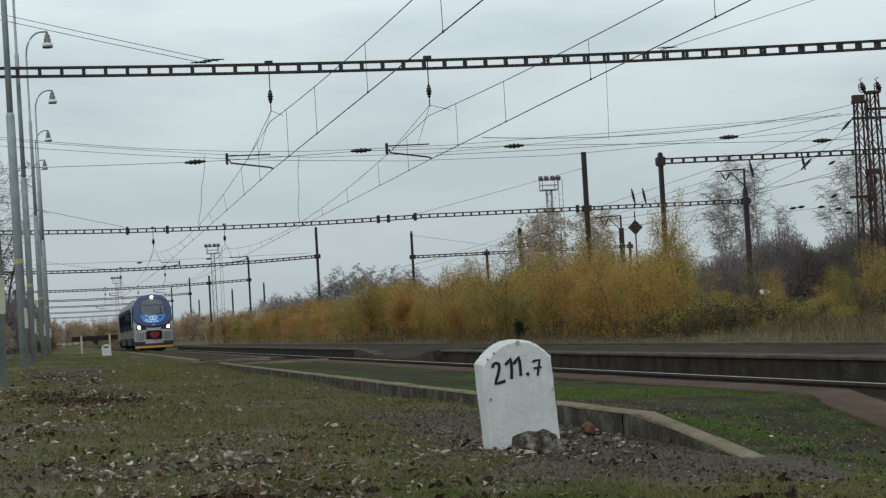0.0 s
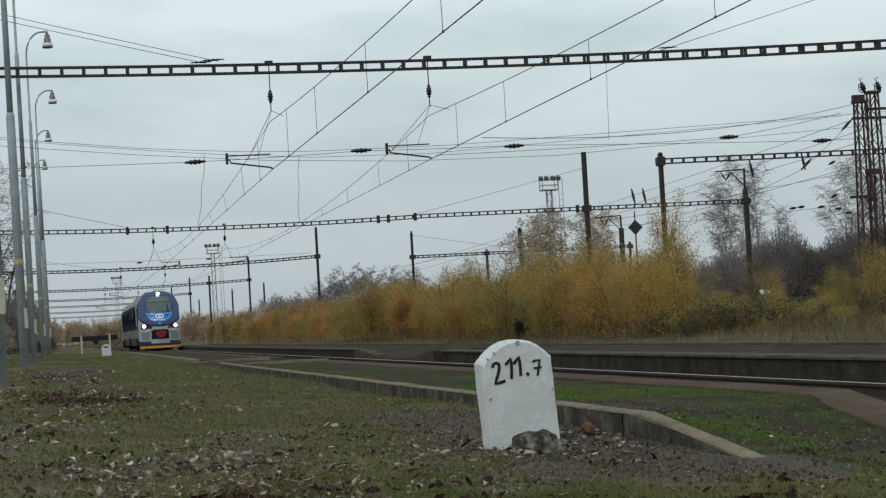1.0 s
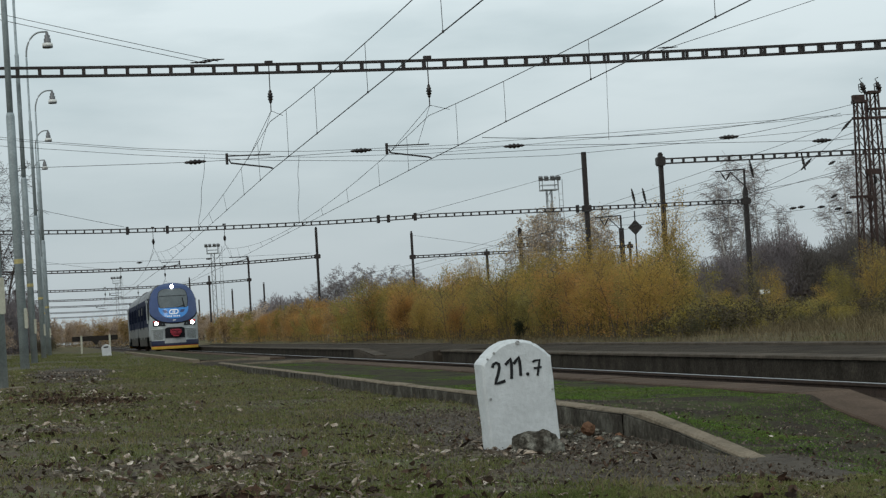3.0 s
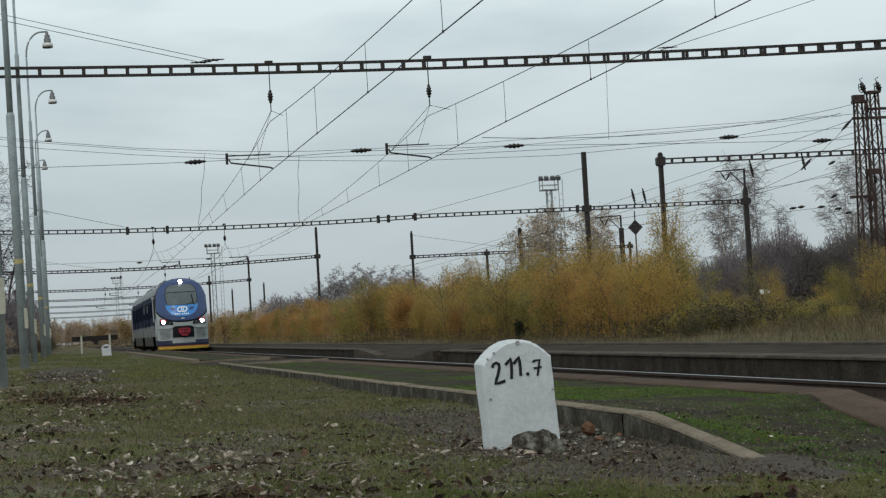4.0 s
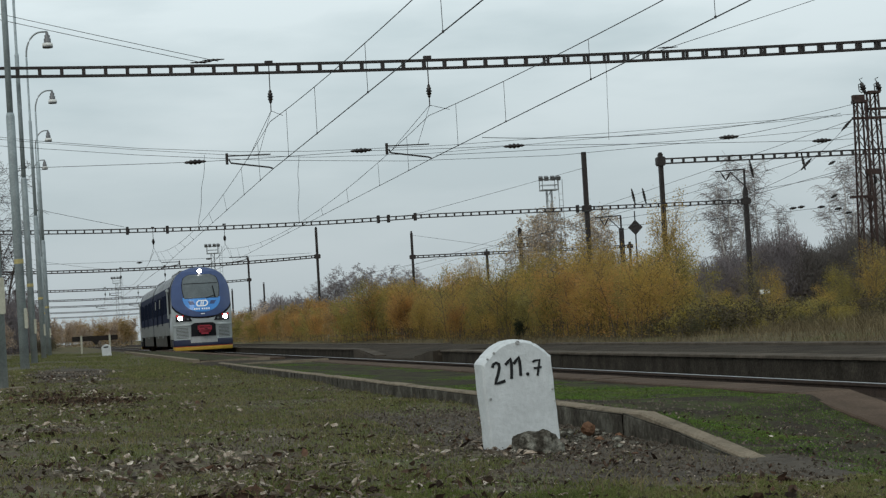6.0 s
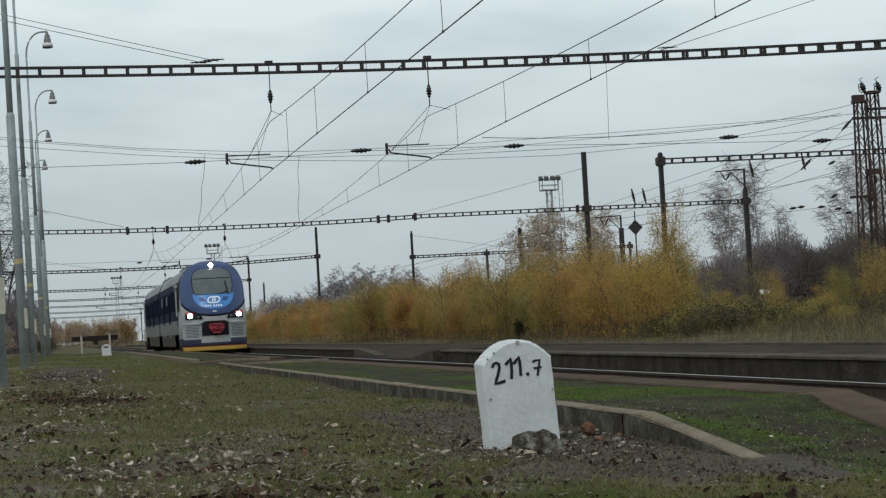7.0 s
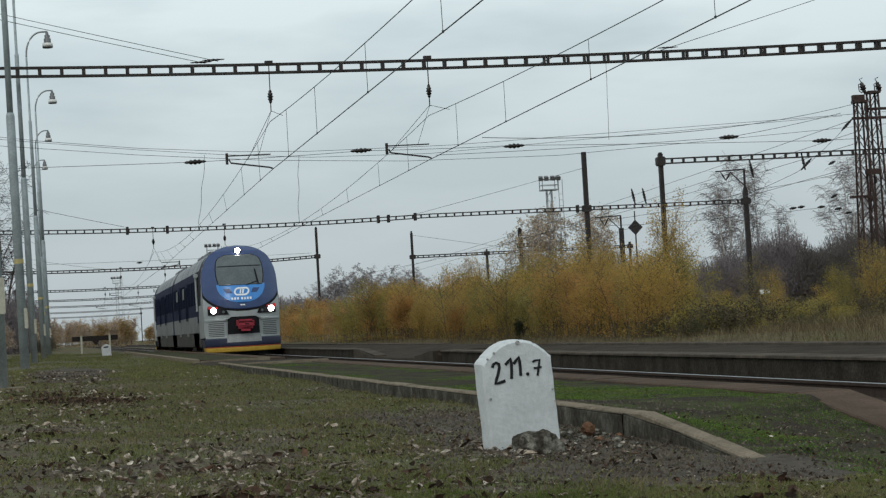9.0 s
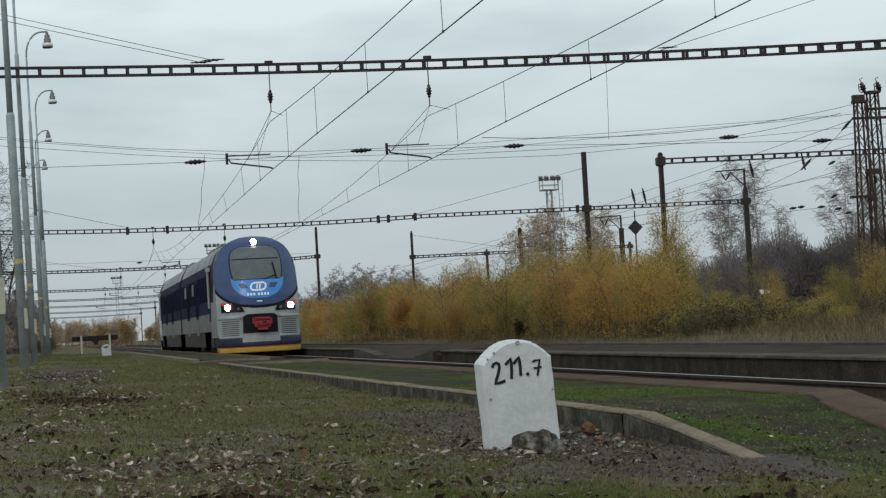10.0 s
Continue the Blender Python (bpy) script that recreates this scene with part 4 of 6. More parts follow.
def rock(name, at, size, seed, mat, label, category, group=""):
    """A broken stone: a blob cut by noise."""
    bm = bmesh.new()
    bmesh.ops.create_icosphere(bm, subdivisions=3, radius=1.0)
    for v in bm.verts:
        p = v.co.normalized()
        k = 0.8 + 0.32 * noise.noise(p * 1.6 + Vector((seed, seed * 2, 0))) + 0.16 * noise.noise(p * 4 + Vector((0, seed, 3)))
        q = p * k
        for a in range(5):
            n = Vector((math.sin(seed * 3 + a * 2.1), math.cos(seed + a * 1.7), math.sin(a * 1.1 + seed) * 0.8)).normalized()
            d = q.dot(n) - 0.68
            if d > 0:
                q -= n * d * 0.85
        v.co = Vector((q.x * size[0], q.y * size[1], q.z * size[2]))
    me = bpy.data.meshes.new(name)
    bm.to_mesh(me)
    bm.free()
    me.materials.append(mat)
    ob = new(name, me)
    ob.matrix_basis = at
    return tagged(ob, label, category, group)


def block_rock(at, size, seed):
    """A roughly squared lump of broken stone with worn edges and pits."""
    bm = bmesh.new()
    bmesh.ops.create_cube(bm, size=2.0)
    bmesh.ops.subdivide_edges(bm, edges=bm.edges[:], cuts=9, use_grid_fill=True)
    for v in bm.verts:
        p = v.co.copy()
        r = (abs(p.x) ** 5 + abs(p.y) ** 5 + abs(p.z) ** 5) ** 0.2
        p = p / r
        p.z *= 1.0 - 0.26 * smooth_step(0.15, 0.9, p.x) - 0.16 * smooth_step(-0.3, -0.95, p.x)
        p *= 1.0 + 0.13 * noise.noise(p * 1.3 + Vector((seed, 0, 0))) + 0.09 * noise.noise(p * 3.4 + Vector((0, seed, 0))) + 0.05 * noise.noise(p * 8.0)
        v.co = Vector((p.x * size[0], p.y * size[1], p.z * size[2]))
    me = bpy.data.meshes.new("rock")
    bm.to_mesh(me)
    bm.free()
    me.materials.append(M_ROCK)
    ob = new("rock", me)
    ob.matrix_basis = at
    return tagged(ob, "rough grey block of stone leaning against the kilometre stone", "rock")


block_rock(pose(2.205, 9.53, 0.158, 0, 4, 10), (0.114, 0.085, 0.108), 2.4)
rock("brick_fragment", pose(2.66, 10.3, 0.215, 8, 14, 30), (0.062, 0.03, 0.042), 2.9, M_BRICK, "broken red brick on the soil by the kerb", "brick")
rnd = random.Random(11)
for i in range(46):
    px, py = rnd.gauss(2.60, 0.16), rnd.gauss(10.3, 0.55)
    if px > 2.8 or (2.0 < px < 2.45 and 9.6 < py < 10.2):
        continue
    s = rnd.uniform(0.012, 0.04)
    rock("stone", pose(px, py, ground_z(px, py) + s * 0.3, 0, 0, rnd.uniform(0, 360)), (s, s * 0.8, s * 0.6), i * 0.7, M_ROCK if i % 9 else M_BRICK, "small broken stone lying on the soil", "stone", "loose stones by the kerb")


# ---- buffer stop ----
def build_buffer_stop():
    t = thing("buffer_stop", pose(1.72, 116.6, 0.14), "weathered rail buffer stop with a dark wooden beam", "buffer stop")
    part("beam", Geo().box(-1.28, -0.14, 0.78, 1.28, 0.14, 1.06, bev=0.03), M_DARKWOOD, t, "dark tarred wooden beam")
    part("plate", Geo().add([(-0.22, -0.17, 0.82), (0.26, -0.17, 0.82), (0.1, -0.17, 0.55), (0.0, -0.17, 0.55), (-0.22, -0.1, 0.82), (0.26, -0.1, 0.82), (0.1, -0.1, 0.55), (0.0, -0.1, 0.55)], [(0, 1, 2, 3), (7, 6, 5, 4), (0, 4, 5, 1), (1, 5, 6, 2), (2, 6, 7, 3), (3, 7, 4, 0)]), M_DARKWOOD, t, "dark hanging plate")
    for s in (-0.76, 0.82):
        part("post", Geo().box(s - 0.055, -0.22, -0.3, s + 0.055, -0.175, 1.10, bev=0.02), M_BOX, t, "pale worn steel post")
        part("brace", Geo().strut((s, 0.1, 0.9), (s, 1.7, -0.1), 0.1), M_RUST, t)


build_buffer_stop()


def build_twig():
    """A dry curved stick by the foot of the kerb."""
    way = [(2.46, 8.68), (2.56, 8.86), (2.66, 9.03), (2.73, 9.13), (2.765, 9.24), (2.77, 9.33)]
    pts = [(x, y, ground_z(x, y) + 0.012 + 0.005 * i) for i, (x, y) in enumerate(way)]
    t = part("twig", Geo().tube(pts, [0.002, 0.003, 0.003, 0.0035, 0.003, 0.002], 6), M_TWIG_DRY, smooth=True)
    tagged(t, "dry curved twig lying on the bare soil", "twig")


build_twig()


# ---- the two-car railcar ----
LENGTH = 43.7
W_Z = (0.15, 0.4, 1.0, 2.5, 3.0, 3.3, 3.6, 3.8, 3.97, 4.06, 4.13, 4.17)
W_X = (1.36, 1.40, 1.42, 1.42, 1.40, 1.345, 1.22, 1.08, 0.83, 0.64, 0.40, 0.03)
R_Z = (0.15, 0.45, 0.75, 1.55, 1.75, 2.1, 2.6, 3.3, 3.93, 4.12, 4.22)
R_Y = (0.0, -0.02, 0.06, 0.04, 0.04, 0.10, 0.34, 0.78, 1.32, 1.62, 2.0)


def half_width(z):
    return float(np.interp(z, W_Z, W_X))


def nose_y(x, z):
    """How far the nose lies behind its foremost point, at x across and z up."""
    return float(np.interp(z, R_Z, R_Y)) + 0.80 * (abs(x) / 1.44) ** 2.4


def steps(a, b, n):
    return [a + (b - a) * i / n for i in range(n + 1)]


def face(g, z0, z1, left, right, off, nz=14, nx=16, rim=0.03):
    """A patch on the nose between heights, from left(z) to right(z), lifted by off, with a turned-in rim."""
    rows = []
    for z in steps(z0, z1, nz):
        a, b = left(z), right(z)
        rows.append([(x, nose_y(x, z) - off, z) for x in steps(a, b, nx)])
    edge = [[(x, y + off + rim, z) for x, y, z in r] for r in (rows[0], rows[-1])]
    g.grid([edge[0]] + rows + [edge[1]])
    for k in (0, -1):
        g.grid([[r[k] for r in rows], [(r[k][0], r[k][1] + off + rim, r[k][2]) for r in rows]])
    return g


def flank(z0, z1, y0, y1, off, side, nz=8, ny=1):
    """A strip of the body side between heights; y0 and y1 may be functions of z."""
    rows = []
    for z in steps(z0, z1, nz):
        a = y0(z) if callable(y0) else y0
        x = side * (half_width(z) + off)
        b = y1(z) if callable(y1) else y1
        rows.append([(x, y, z) for y in steps(a, max(a + 0.001, b), ny)])
    g = Geo().grid(rows)
    for r in (rows[0], rows[-1]):
        g.grid([r, [(x - side * 0.05, y, z) for x, y, z in r]])
    return g


def lamp(t, name, x, y, z, r, mat, label):
    """A round lamp: its glass in a dark bezel tube that runs back into the body."""
    ob = part(name, Geo().disc((x, y, z), r, -1, 22, 0.02), mat, t, label)
    part("bezel", Geo().disc((x, y + 0.28, z), r * 1.12, -1, 22, 0.275), M_TRAIN_BLACK, ob)


def ring_stroke(pts, w, off, close=False):
    """A band of width w along points (x, z) of the nose, lifted by off."""
    left, right = [], []
    n = len(pts)
    for i, p in enumerate(pts):
        a = Vector(pts[i - 1] if i or close else p)
        b = Vector(pts[(i + 1) % n] if i < n - 1 or close else p)
        d = (b - a).normalized()
        k = Vector((-d.y, d.x)) * w / 2
        for row, q in ((left, Vector(p) + k), (right, Vector(p) - k)):
            row.append((q.x, nose_y(q.x, q.y) - off, q.y))
    if close:
        left.append(left[0])
        right.append(right[0])
    low = [[(x, y + 0.02, z) for x, y, z in r] for r in (right, left)]
    return Geo().grid([left, right, low[0], low[1], left])


def nose_parts(t, front):
    corner = lambda z: nose_y(half_width(z), z)
    g = face(Geo(), 0.7, 4.165, lambda z: -half_width(z), half_width, 0.0, 40, 30)
    part("cab_shell", g, M_SILVER, t, "silver-grey painted cab front", smooth=True)
    for s in (-1, 1):
        part("cab_side", flank(0.7, 1.95, corner, 3.4, 0.0, s, 10), M_SILVER, t, "silver-grey cab side", smooth=True)
        part("cab_cheek", flank(1.95, 2.72, lambda z: min(corner(z), 1.8), lambda z: 1.92 - 0.62 * smooth_step(2.0, 2.72, z), 0.006, s, 12), M_SILVER, t, "silver-grey tapering cheek beside the mask", smooth=True)
        part("cab_side", flank(1.95, 3.3, corner, 3.4, 0.0, s, 10), M_TRAIN_BLACK, t, "black cab side", smooth=True)
        part("mask_side", flank(2.72, 3.26, lambda z: corner(z) - 0.012, 1.6, 0.012, s, 12), M_BLUE, t, "blue wrap of the cab mask", smooth=True)
        part("mask_side", flank(3.26, 4.05, lambda z: corner(z) - 0.012, lambda z: 1.6 + 0.9 * (z - 3.26), 0.012, s, 10), M_BLUE, t, "blue wrap of the cab mask", smooth=True)
        part("roof_gap", flank(3.28, 4.09, lambda z: 1.55 + 0.9 * (z - 3.26), 3.2, 0.006, s, 10), M_TRAIN_BLACK, t, "black band behind the cab mask", smooth=True)
    lower = lambda z: min(half_width(z), 1.46 * max(0.0, 1 - ((2.72 - z) / 1.0) ** 2.4) ** (1 / 2.1)) if z < 2.72 else half_width(z)
    part("mask", face(Geo(), 1.722, 4.17, lambda z: -lower(z), lower, 0.02, 60, 26), M_BLUE, t, "glossy blue rounded cab mask", smooth=True)
    rim = lambda z: min(half_width(z), lower(max(z + 0.07, 1.725)) + 0.05)
    part("mask_rim", face(Geo(), 1.655, 2.45, lambda z: -rim(z), rim, 0.01, 24, 24), M_TRAIN_BLACK, t, "black rubber rim", smooth=True)
    w = lambda z: (0.81 + 0.06 * smooth_step(2.6, 3.05, z) - 0.04 * smooth_step(3.2, 3.6, z)) * (1 - max(0.0, (z - 3.3) / 0.51) ** 4.0) ** 0.36
    part("screen_surround", face(Geo(), 2.60, 3.80, lambda z: -w(min(z, 3.78)) - 0.035, lambda z: w(min(z, 3.78)) + 0.035, 0.026, 24, 20), M_TRAIN_BLACK, t, "black windscreen seal", smooth=True)
    ws = part("windscreen", face(Geo(), 2.62, 3.78, lambda z: -w(z), w, 0.034, 24, 20), M_SCREEN, t, "grey tinted windscreen", smooth=True)
    part("screen_bar", face(Geo(), 3.33, 3.365, lambda z: -0.82, lambda z: 0.82, 0.042, 2, 20), M_TRAIN_BLACK, ws)
    part("wiper", Geo().strut((0.66, nose_y(0.66, 2.64) - 0.07, 2.64), (0.57, nose_y(0.57, 3.2) - 0.07, 3.2), 0.035).strut((0.2, nose_y(0.2, 2.62) - 0.07, 2.62), (0.64, nose_y(0.62, 2.76) - 0.07, 2.76), 0.022), M_TRAIN_BLACK, ws)
    badge = lambda z: 0.90 * max(0.0, 1 - (max(0.0, 2.66 - z) / 0.71) ** 2.2) ** 0.52
    part("badge_field", face(Geo(), 1.96, 2.66, lambda z: -badge(z), badge, 0.030, 18, 18), M_BLUE_LIGHT, t, "sky-blue panel under the windscreen", smooth=True)
    for s in (-1, 1):
        part("badge_wing", face(Geo(), 2.33, 2.50, lambda z: s * 0.50 - 0.12 + s * 0.5 * (z - 2.4), lambda z: s * 0.50 + 0.12 + s * 0.7 * (z - 2.4), 0.036, 4, 4), M_BLUE, t, "dark blue slanted mark")
    # the white emblem: a bold slanted capsule with two inner bars
    bend = lambda x, z: (x + 0.22 * (z - 2.38), z)
    capsule = [bend(0.13 + 0.125 * math.cos(a), 2.38 + 0.125 * math.sin(a)) for a in steps(-math.pi / 2, math.pi / 2, 12)] + [bend(-0.13 - 0.125 * math.sin(a), 2.38 + 0.125 * math.cos(a)) for a in steps(0, math.pi, 12)]
    part("emblem", ring_stroke(capsule, 0.062, 0.044, True), M_WHITE, t, "white slanted capsule emblem")
    for bx in (-0.045, 0.05):
        part("emblem_bar", ring_stroke([bend(bx, 2.30), bend(bx, 2.38), bend(bx, 2.46)], 0.055, 0.046), M_WHITE, t, "white slanted emblem bar")
    for i in range(7):
        x = -0.37 + i * 0.105 + (0.05 if i > 2 else 0)
        part("number_bar", face(Geo(), 2.075, 2.16, lambda z: x - 0.033, lambda z: x + 0.033, 0.036, 1, 1), M_WHITE, t)
    part("number_bar", face(Geo(), 1.855, 1.895, lambda z: -0.09, lambda z: 0.09, 0.03, 1, 2), M_WHITE, t)
    # lower front: coupler opening between two louvred blocks
    mouth = lambda z: 0.585 + 0.02 * (1.3 - z) - 0.16 * smooth_step(1.34, 1.46, z) ** 2
    # The opening's shaded depth is a flat black patch on the shell.
    part("coupler_recess", face(Geo(), 0.74, 1.46, lambda z: -mouth(z), mouth, 0.012, 12, 10), M_TRAIN_BLACK, t, "flat black patch for the shaded coupler opening")
    brow = [(x, 1.475 - 0.10 * smooth_step(0.42, 0.66, abs(x))) for x in steps(-0.66, 0.66, 22)]
    part("brow", ring_stroke(brow, 0.055, 0.04), M_SILVER, t, "silver lip over the coupler opening")
    y = nose_y(0, 1.1)
    cp = Geo().box(-0.22, y - 0.26, 0.98, 0.32, y - 0.02, 1.27, bev=0.03).box(-0.17, y - 0.36, 1.06, 0.29, y - 0.26, 1.20, bev=0.03)
    cp.box(-0.20, y - 0.30, 1.28, 0.30, y - 0.1, 1.33, bev=0.015).box(-0.13, y - 0.30, 0.90, 0.22, y - 0.12, 0.97, bev=0.02)
    cp.box(-0.28, y - 0.2, 1.10, -0.225, y - 0.05, 1.32, bev=0.02).box(0.325, y - 0.2, 1.08, 0.38, y - 0.05, 1.29, bev=0.02)
    coupler = part("coupler", cp, M_RED, t, "red automatic coupler")
    gaps = Geo().box(-0.21, y - 0.272, 1.215, 0.31, y - 0.26, 1.24).box(-0.16, y - 0.372, 1.09, 0.28, y - 0.36, 1.105)
    gaps.box(0.02, y - 0.372, 1.135, 0.17, y - 0.36, 1.18)
    part("coupler_face", gaps, M_TRAIN_BLACK, coupler, "dark strips across the coupler")
    for s in (-1, 1):
        a, b = (0.63, 1.385)
        left = (lambda z: a + 0.02 * (z - 0.7)) if s > 0 else (lambda z: -b)
        right = (lambda z: b) if s > 0 else (lambda z: -a - 0.02 * (z - 0.7))
        grille = part("grille", face(Geo(), 0.64, 1.34, left, right, 0.045, 12, 12, 0.05), M_SILVER, t, "silver louvred panel", smooth=True)
        part("grille_brow", face(Geo(), 1.30, 1.39, left, right, 0.085, 4, 12, 0.09), M_SILVER, grille, "rounded silver top edge", smooth=True)
        for k in range(8):
            z = 0.735 + k * 0.067
            part("louvre_slot", face(Geo(), z, z + 0.026, lambda q: (0.72 if s > 0 else -1.27), lambda q: (1.27 if s > 0 else -0.72), 0.049, 1, 8, 0.02), M_SKIRT, grille)
            part("louvre_blade", face(Geo(), z + 0.028, z + 0.05, lambda q: (0.71 if s > 0 else -1.28), lambda q: (1.28 if s > 0 else -0.71), 0.062, 1, 8, 0.02), M_SILVER, grille)
        hx = s * 1.075
        part("lamp_housing", face(Geo(), 1.54, 1.80, lambda z: (0.52 + 0.5 * (z - 1.54) if s > 0 else -1.27), lambda z: (1.27 if s > 0 else -0.52 - 0.5 * (z - 1.54)), 0.03, 6, 10), M_TRAIN_BLACK, t, "black headlight housing")
        lamp(t, "headlight", hx, nose_y(abs(hx) - 0.10, 1.70) - 0.05, 1.70, 0.108, M_BEAM if front else M_RED_GLASS, "lit white headlight" if front else "red tail light")
        # Red fringe beside each headlight, put in as two dimly glowing glasses.
        lamp(t, "tail_light", s * 1.20, nose_y(1.14, 1.80) - 0.05, 1.815, 0.06, M_RED_GLASS, "small red glowing glass beside the headlight")
        lamp(t, "tail_light", s * 0.955, nose_y(0.92, 1.80) - 0.05, 1.80, 0.045, M_RED_GLASS, "small red glowing glass beside the headlight")
        lamp(t, "small_lamp", s * 0.72, nose_y(0.70, 1.64) - 0.05, 1.645, 0.055, M_SCREEN, "dim grey lamp glass")
    lamp(t, "top_headlight", 0, nose_y(0, 3.84) - 0.045, 3.945, 0.105, M_BEAM if front else M_RED_GLASS, "lit white top headlight" if front else "red tail light")
    lip = lambda z: 0.64 - 0.05 * smooth_step(0.70, 0.80, z)
    part("lower_plate", face(Geo(), 0.50, 0.80, lambda z: -lip(z), lip, 0.065, 5, 14), M_PLATE, t, "grey step plate")
    full = lambda z: half_width(z)
    part("bumper", face(Geo(), 0.33, 0.66, lambda z: -full(z) - 0.01, lambda z: full(z) + 0.01, 0.06, 5, 24, 0.2), M_BLUE_DEEP, t, "dark blue bumper", smooth=True)
    part("bumper_line", face(Geo(), 0.315, 0.345, lambda z: -full(z) - 0.012, lambda z: full(z) + 0.012, 0.075, 2, 24, 0.2), M_RED_LINE, t, "thin red-orange bumper line", smooth=True)
    part("bumper_stripe", face(Geo(), 0.15, 0.318, lambda z: -full(z) - 0.015, lambda z: full(z) + 0.015, 0.07, 4, 24, 0.2), M_TRAIN_YELLOW, t, "yellow lower bumper stripe", smooth=True)
    # Added plate that stands for the shaded gap beneath the bumper.
    part("plough", Geo().box(-0.75, 0.25, 0.02, 0.85, 0.4, 0.22, bev=0.04), M_TRAIN_BLACK, t, "black plate standing for the dark gap under the bumper")
    for s in (-1, 1):
        part("bumper_side", flank(0.33, 0.66, lambda z: corner(z) - 0.05, 2.2, 0.012, s, 3), M_BLUE_DEEP, t, "dark blue bumper side")
        part("stripe_side", flank(0.15, 0.33, lambda z: corner(z) - 0.06, 1.7, 0.016, s, 3), M_TRAIN_YELLOW, t, "yellow lower bumper stripe")
        part("cab_door", flank(1.30, 3.1, 3.42, 4.05, 0.014, s, 6), M_NAVY, t, "navy cab door")
        post = Geo().tube([(s * 1.47, 3.35, 1.75), (s * 1.48, 3.35, 3.0), (s * 1.45, 3.35, 3.14)], 0.045, 8)
        post.box(s * 1.48 - 0.08, 3.2, 3.04, s * 1.48 + 0.08, 3.42, 3.2, bev=0.04)
        part("door_post", post, M_SILVER, t, "pale grab post with a camera head")
    part("underframe", Geo().box(-1.2, 0.9, 0.25, 1.2, 2.8, 0.72, bev=0.05), M_TRAIN_BLACK, t)


def turned(t, y):
    """Turns the parts made under t end for end about y."""
    for c in list(t.children):
        c.matrix_basis = pose(0, y, 0, 0, 0, 180) @ c.matrix_basis


def build_train():
    rear = thing("rear_cab_holder", pose(0, 0, 0), "", "")
    nose_parts(rear, False)
    t = thing("railcar", pose(TRACK_1 + 0.045, 152.0, RAIL_Z), "blue and silver two-car diesel railcar with lit headlights", "train")
    turned(rear, LENGTH)
    for c in list(rear.children):
        c.parent = t
    bpy.data.objects.remove(rear)
    nose_parts(t, True)
    # roof and sides of both cars
    for a, b, k in ((2.0, 21.4, 0), (22.3, LENGTH - 2.0, 1)):
        n = 22
        rows = []
        for i in range(2 * n + 1):
            u = -1 + i / n
            z = 3.28 + (4.17 - 3.28) * (1 - abs(u) ** 1.0)
            x = math.copysign(half_width(z), u)
            rows.append([(x, y, z) for y in steps(a, b, 10)])
        part("roof", Geo().grid(rows), M_ROOF, t, "pale grey rounded roof", smooth=True)
        a2, b2 = (3.4, 21.4) if k == 0 else (22.3, LENGTH - 3.4)
        for s in (-1, 1):
            part("upper_side", flank(1.56, 3.3, a2, b2, 0.0, s, 10), M_NAVY, t, "navy window band", smooth=True)
            part("lower_side", flank(0.92, 1.56, a2, b2, 0.0, s, 4), M_SILVER_DIRTY, t, "dusty silver lower side", smooth=True)
            spans = ((3.0, 4.2), (7.4, 20.2)) if k == 0 else ((23.6, 36.4), (39.6, 40.8))
            for p, q in spans:
                part("skirt", flank(0.36, 0.92, p, q, -0.02, s, 3), M_SKIRT, t, "dusty brown-grey skirt")
            base = a2 + (0.9 if k == 0 else 0.3)
            for j in range(9):
                y0 = base + j * 1.88
                if j in (3, 6):
                    d = part("door", flank(1.58, 3.0, y0 - 0.05, y0 + 1.55, 0.012, s, 6), M_NAVY, t, "navy double door")
                    part("door_leaf", flank(0.80, 1.555, y0 - 0.05, y0 + 1.55, 0.012, s, 3), M_SILVER_DIRTY, t, "dusty silver lower door leaf")
                    for q in (0.12, 0.86):
                        part("door_pane", flank(1.45, 2.85, y0 + q, y0 + q + 0.52, 0.02, s, 4), M_PANE, d)
                else:
                    part("window_pane", flank(2.02, 2.95, y0, y0 + 1.66, 0.008, s, 4), M_PANE, t)
            # Two pale panes set on the dark window band.
            for y0 in ((a2 + 8.6, a2 + 13.6) if k == 0 else ()):
                part("display_pane", flank(2.40, 2.86, y0, y0 + 1.2, 0.03, s, 2), M_SILVER_DIRTY, t, "small pale pane in the window band")
        for q in ((4.6, 7.4, 11.2, 15.0) if k == 0 else (25.6, 29.4, 33.2)):
            seam = [(math.copysign(half_width(z), u) * 1.004, z + 0.006) for u, z in [(-1 + i / 14, 3.30 + 0.87 * (1 - abs(-1 + i / 14))) for i in range(29)]]
            part("roof_seam", Geo().grid([[(x, q, z) for x, z in seam], [(x, q + 0.16, z) for x, z in seam]]), M_TRAIN_BLACK, t, "dark joint across the roof")
        for q, e in (((8.0, 10.8), (12.2, 14.6)) if k == 0 else ((26.0, 29.0), (30.2, 32.8))):
            part("roof_unit", Geo().box(-0.62, q, 4.02, 0.62, e, 4.235, bev=0.07), M_ROOF, t, "grey rooftop cooling unit")
        part("underfloor", Geo().box(-1.18, a + 5.6, 0.4, 1.18, b - 2.0, 0.95), M_TRAIN_BLACK, t)
        part("floor_pan", Geo().box(-1.40, a, 0.93, 1.40, b, 1.0), M_TRAIN_BLACK, t)
    rows = []
    for j in range(13):
        y = 21.4 + 0.9 * j / 12
        k = 0.965 if j % 2 else 0.985
        rows.append([(x * k, y, 0.9 + (z - 0.9) * k) for x, z in [(-half_width(z), z) for z in steps(0.9, 4.2, 16)] + [(half_width(z), z) for z in steps(4.2, 0.9, 16)]])
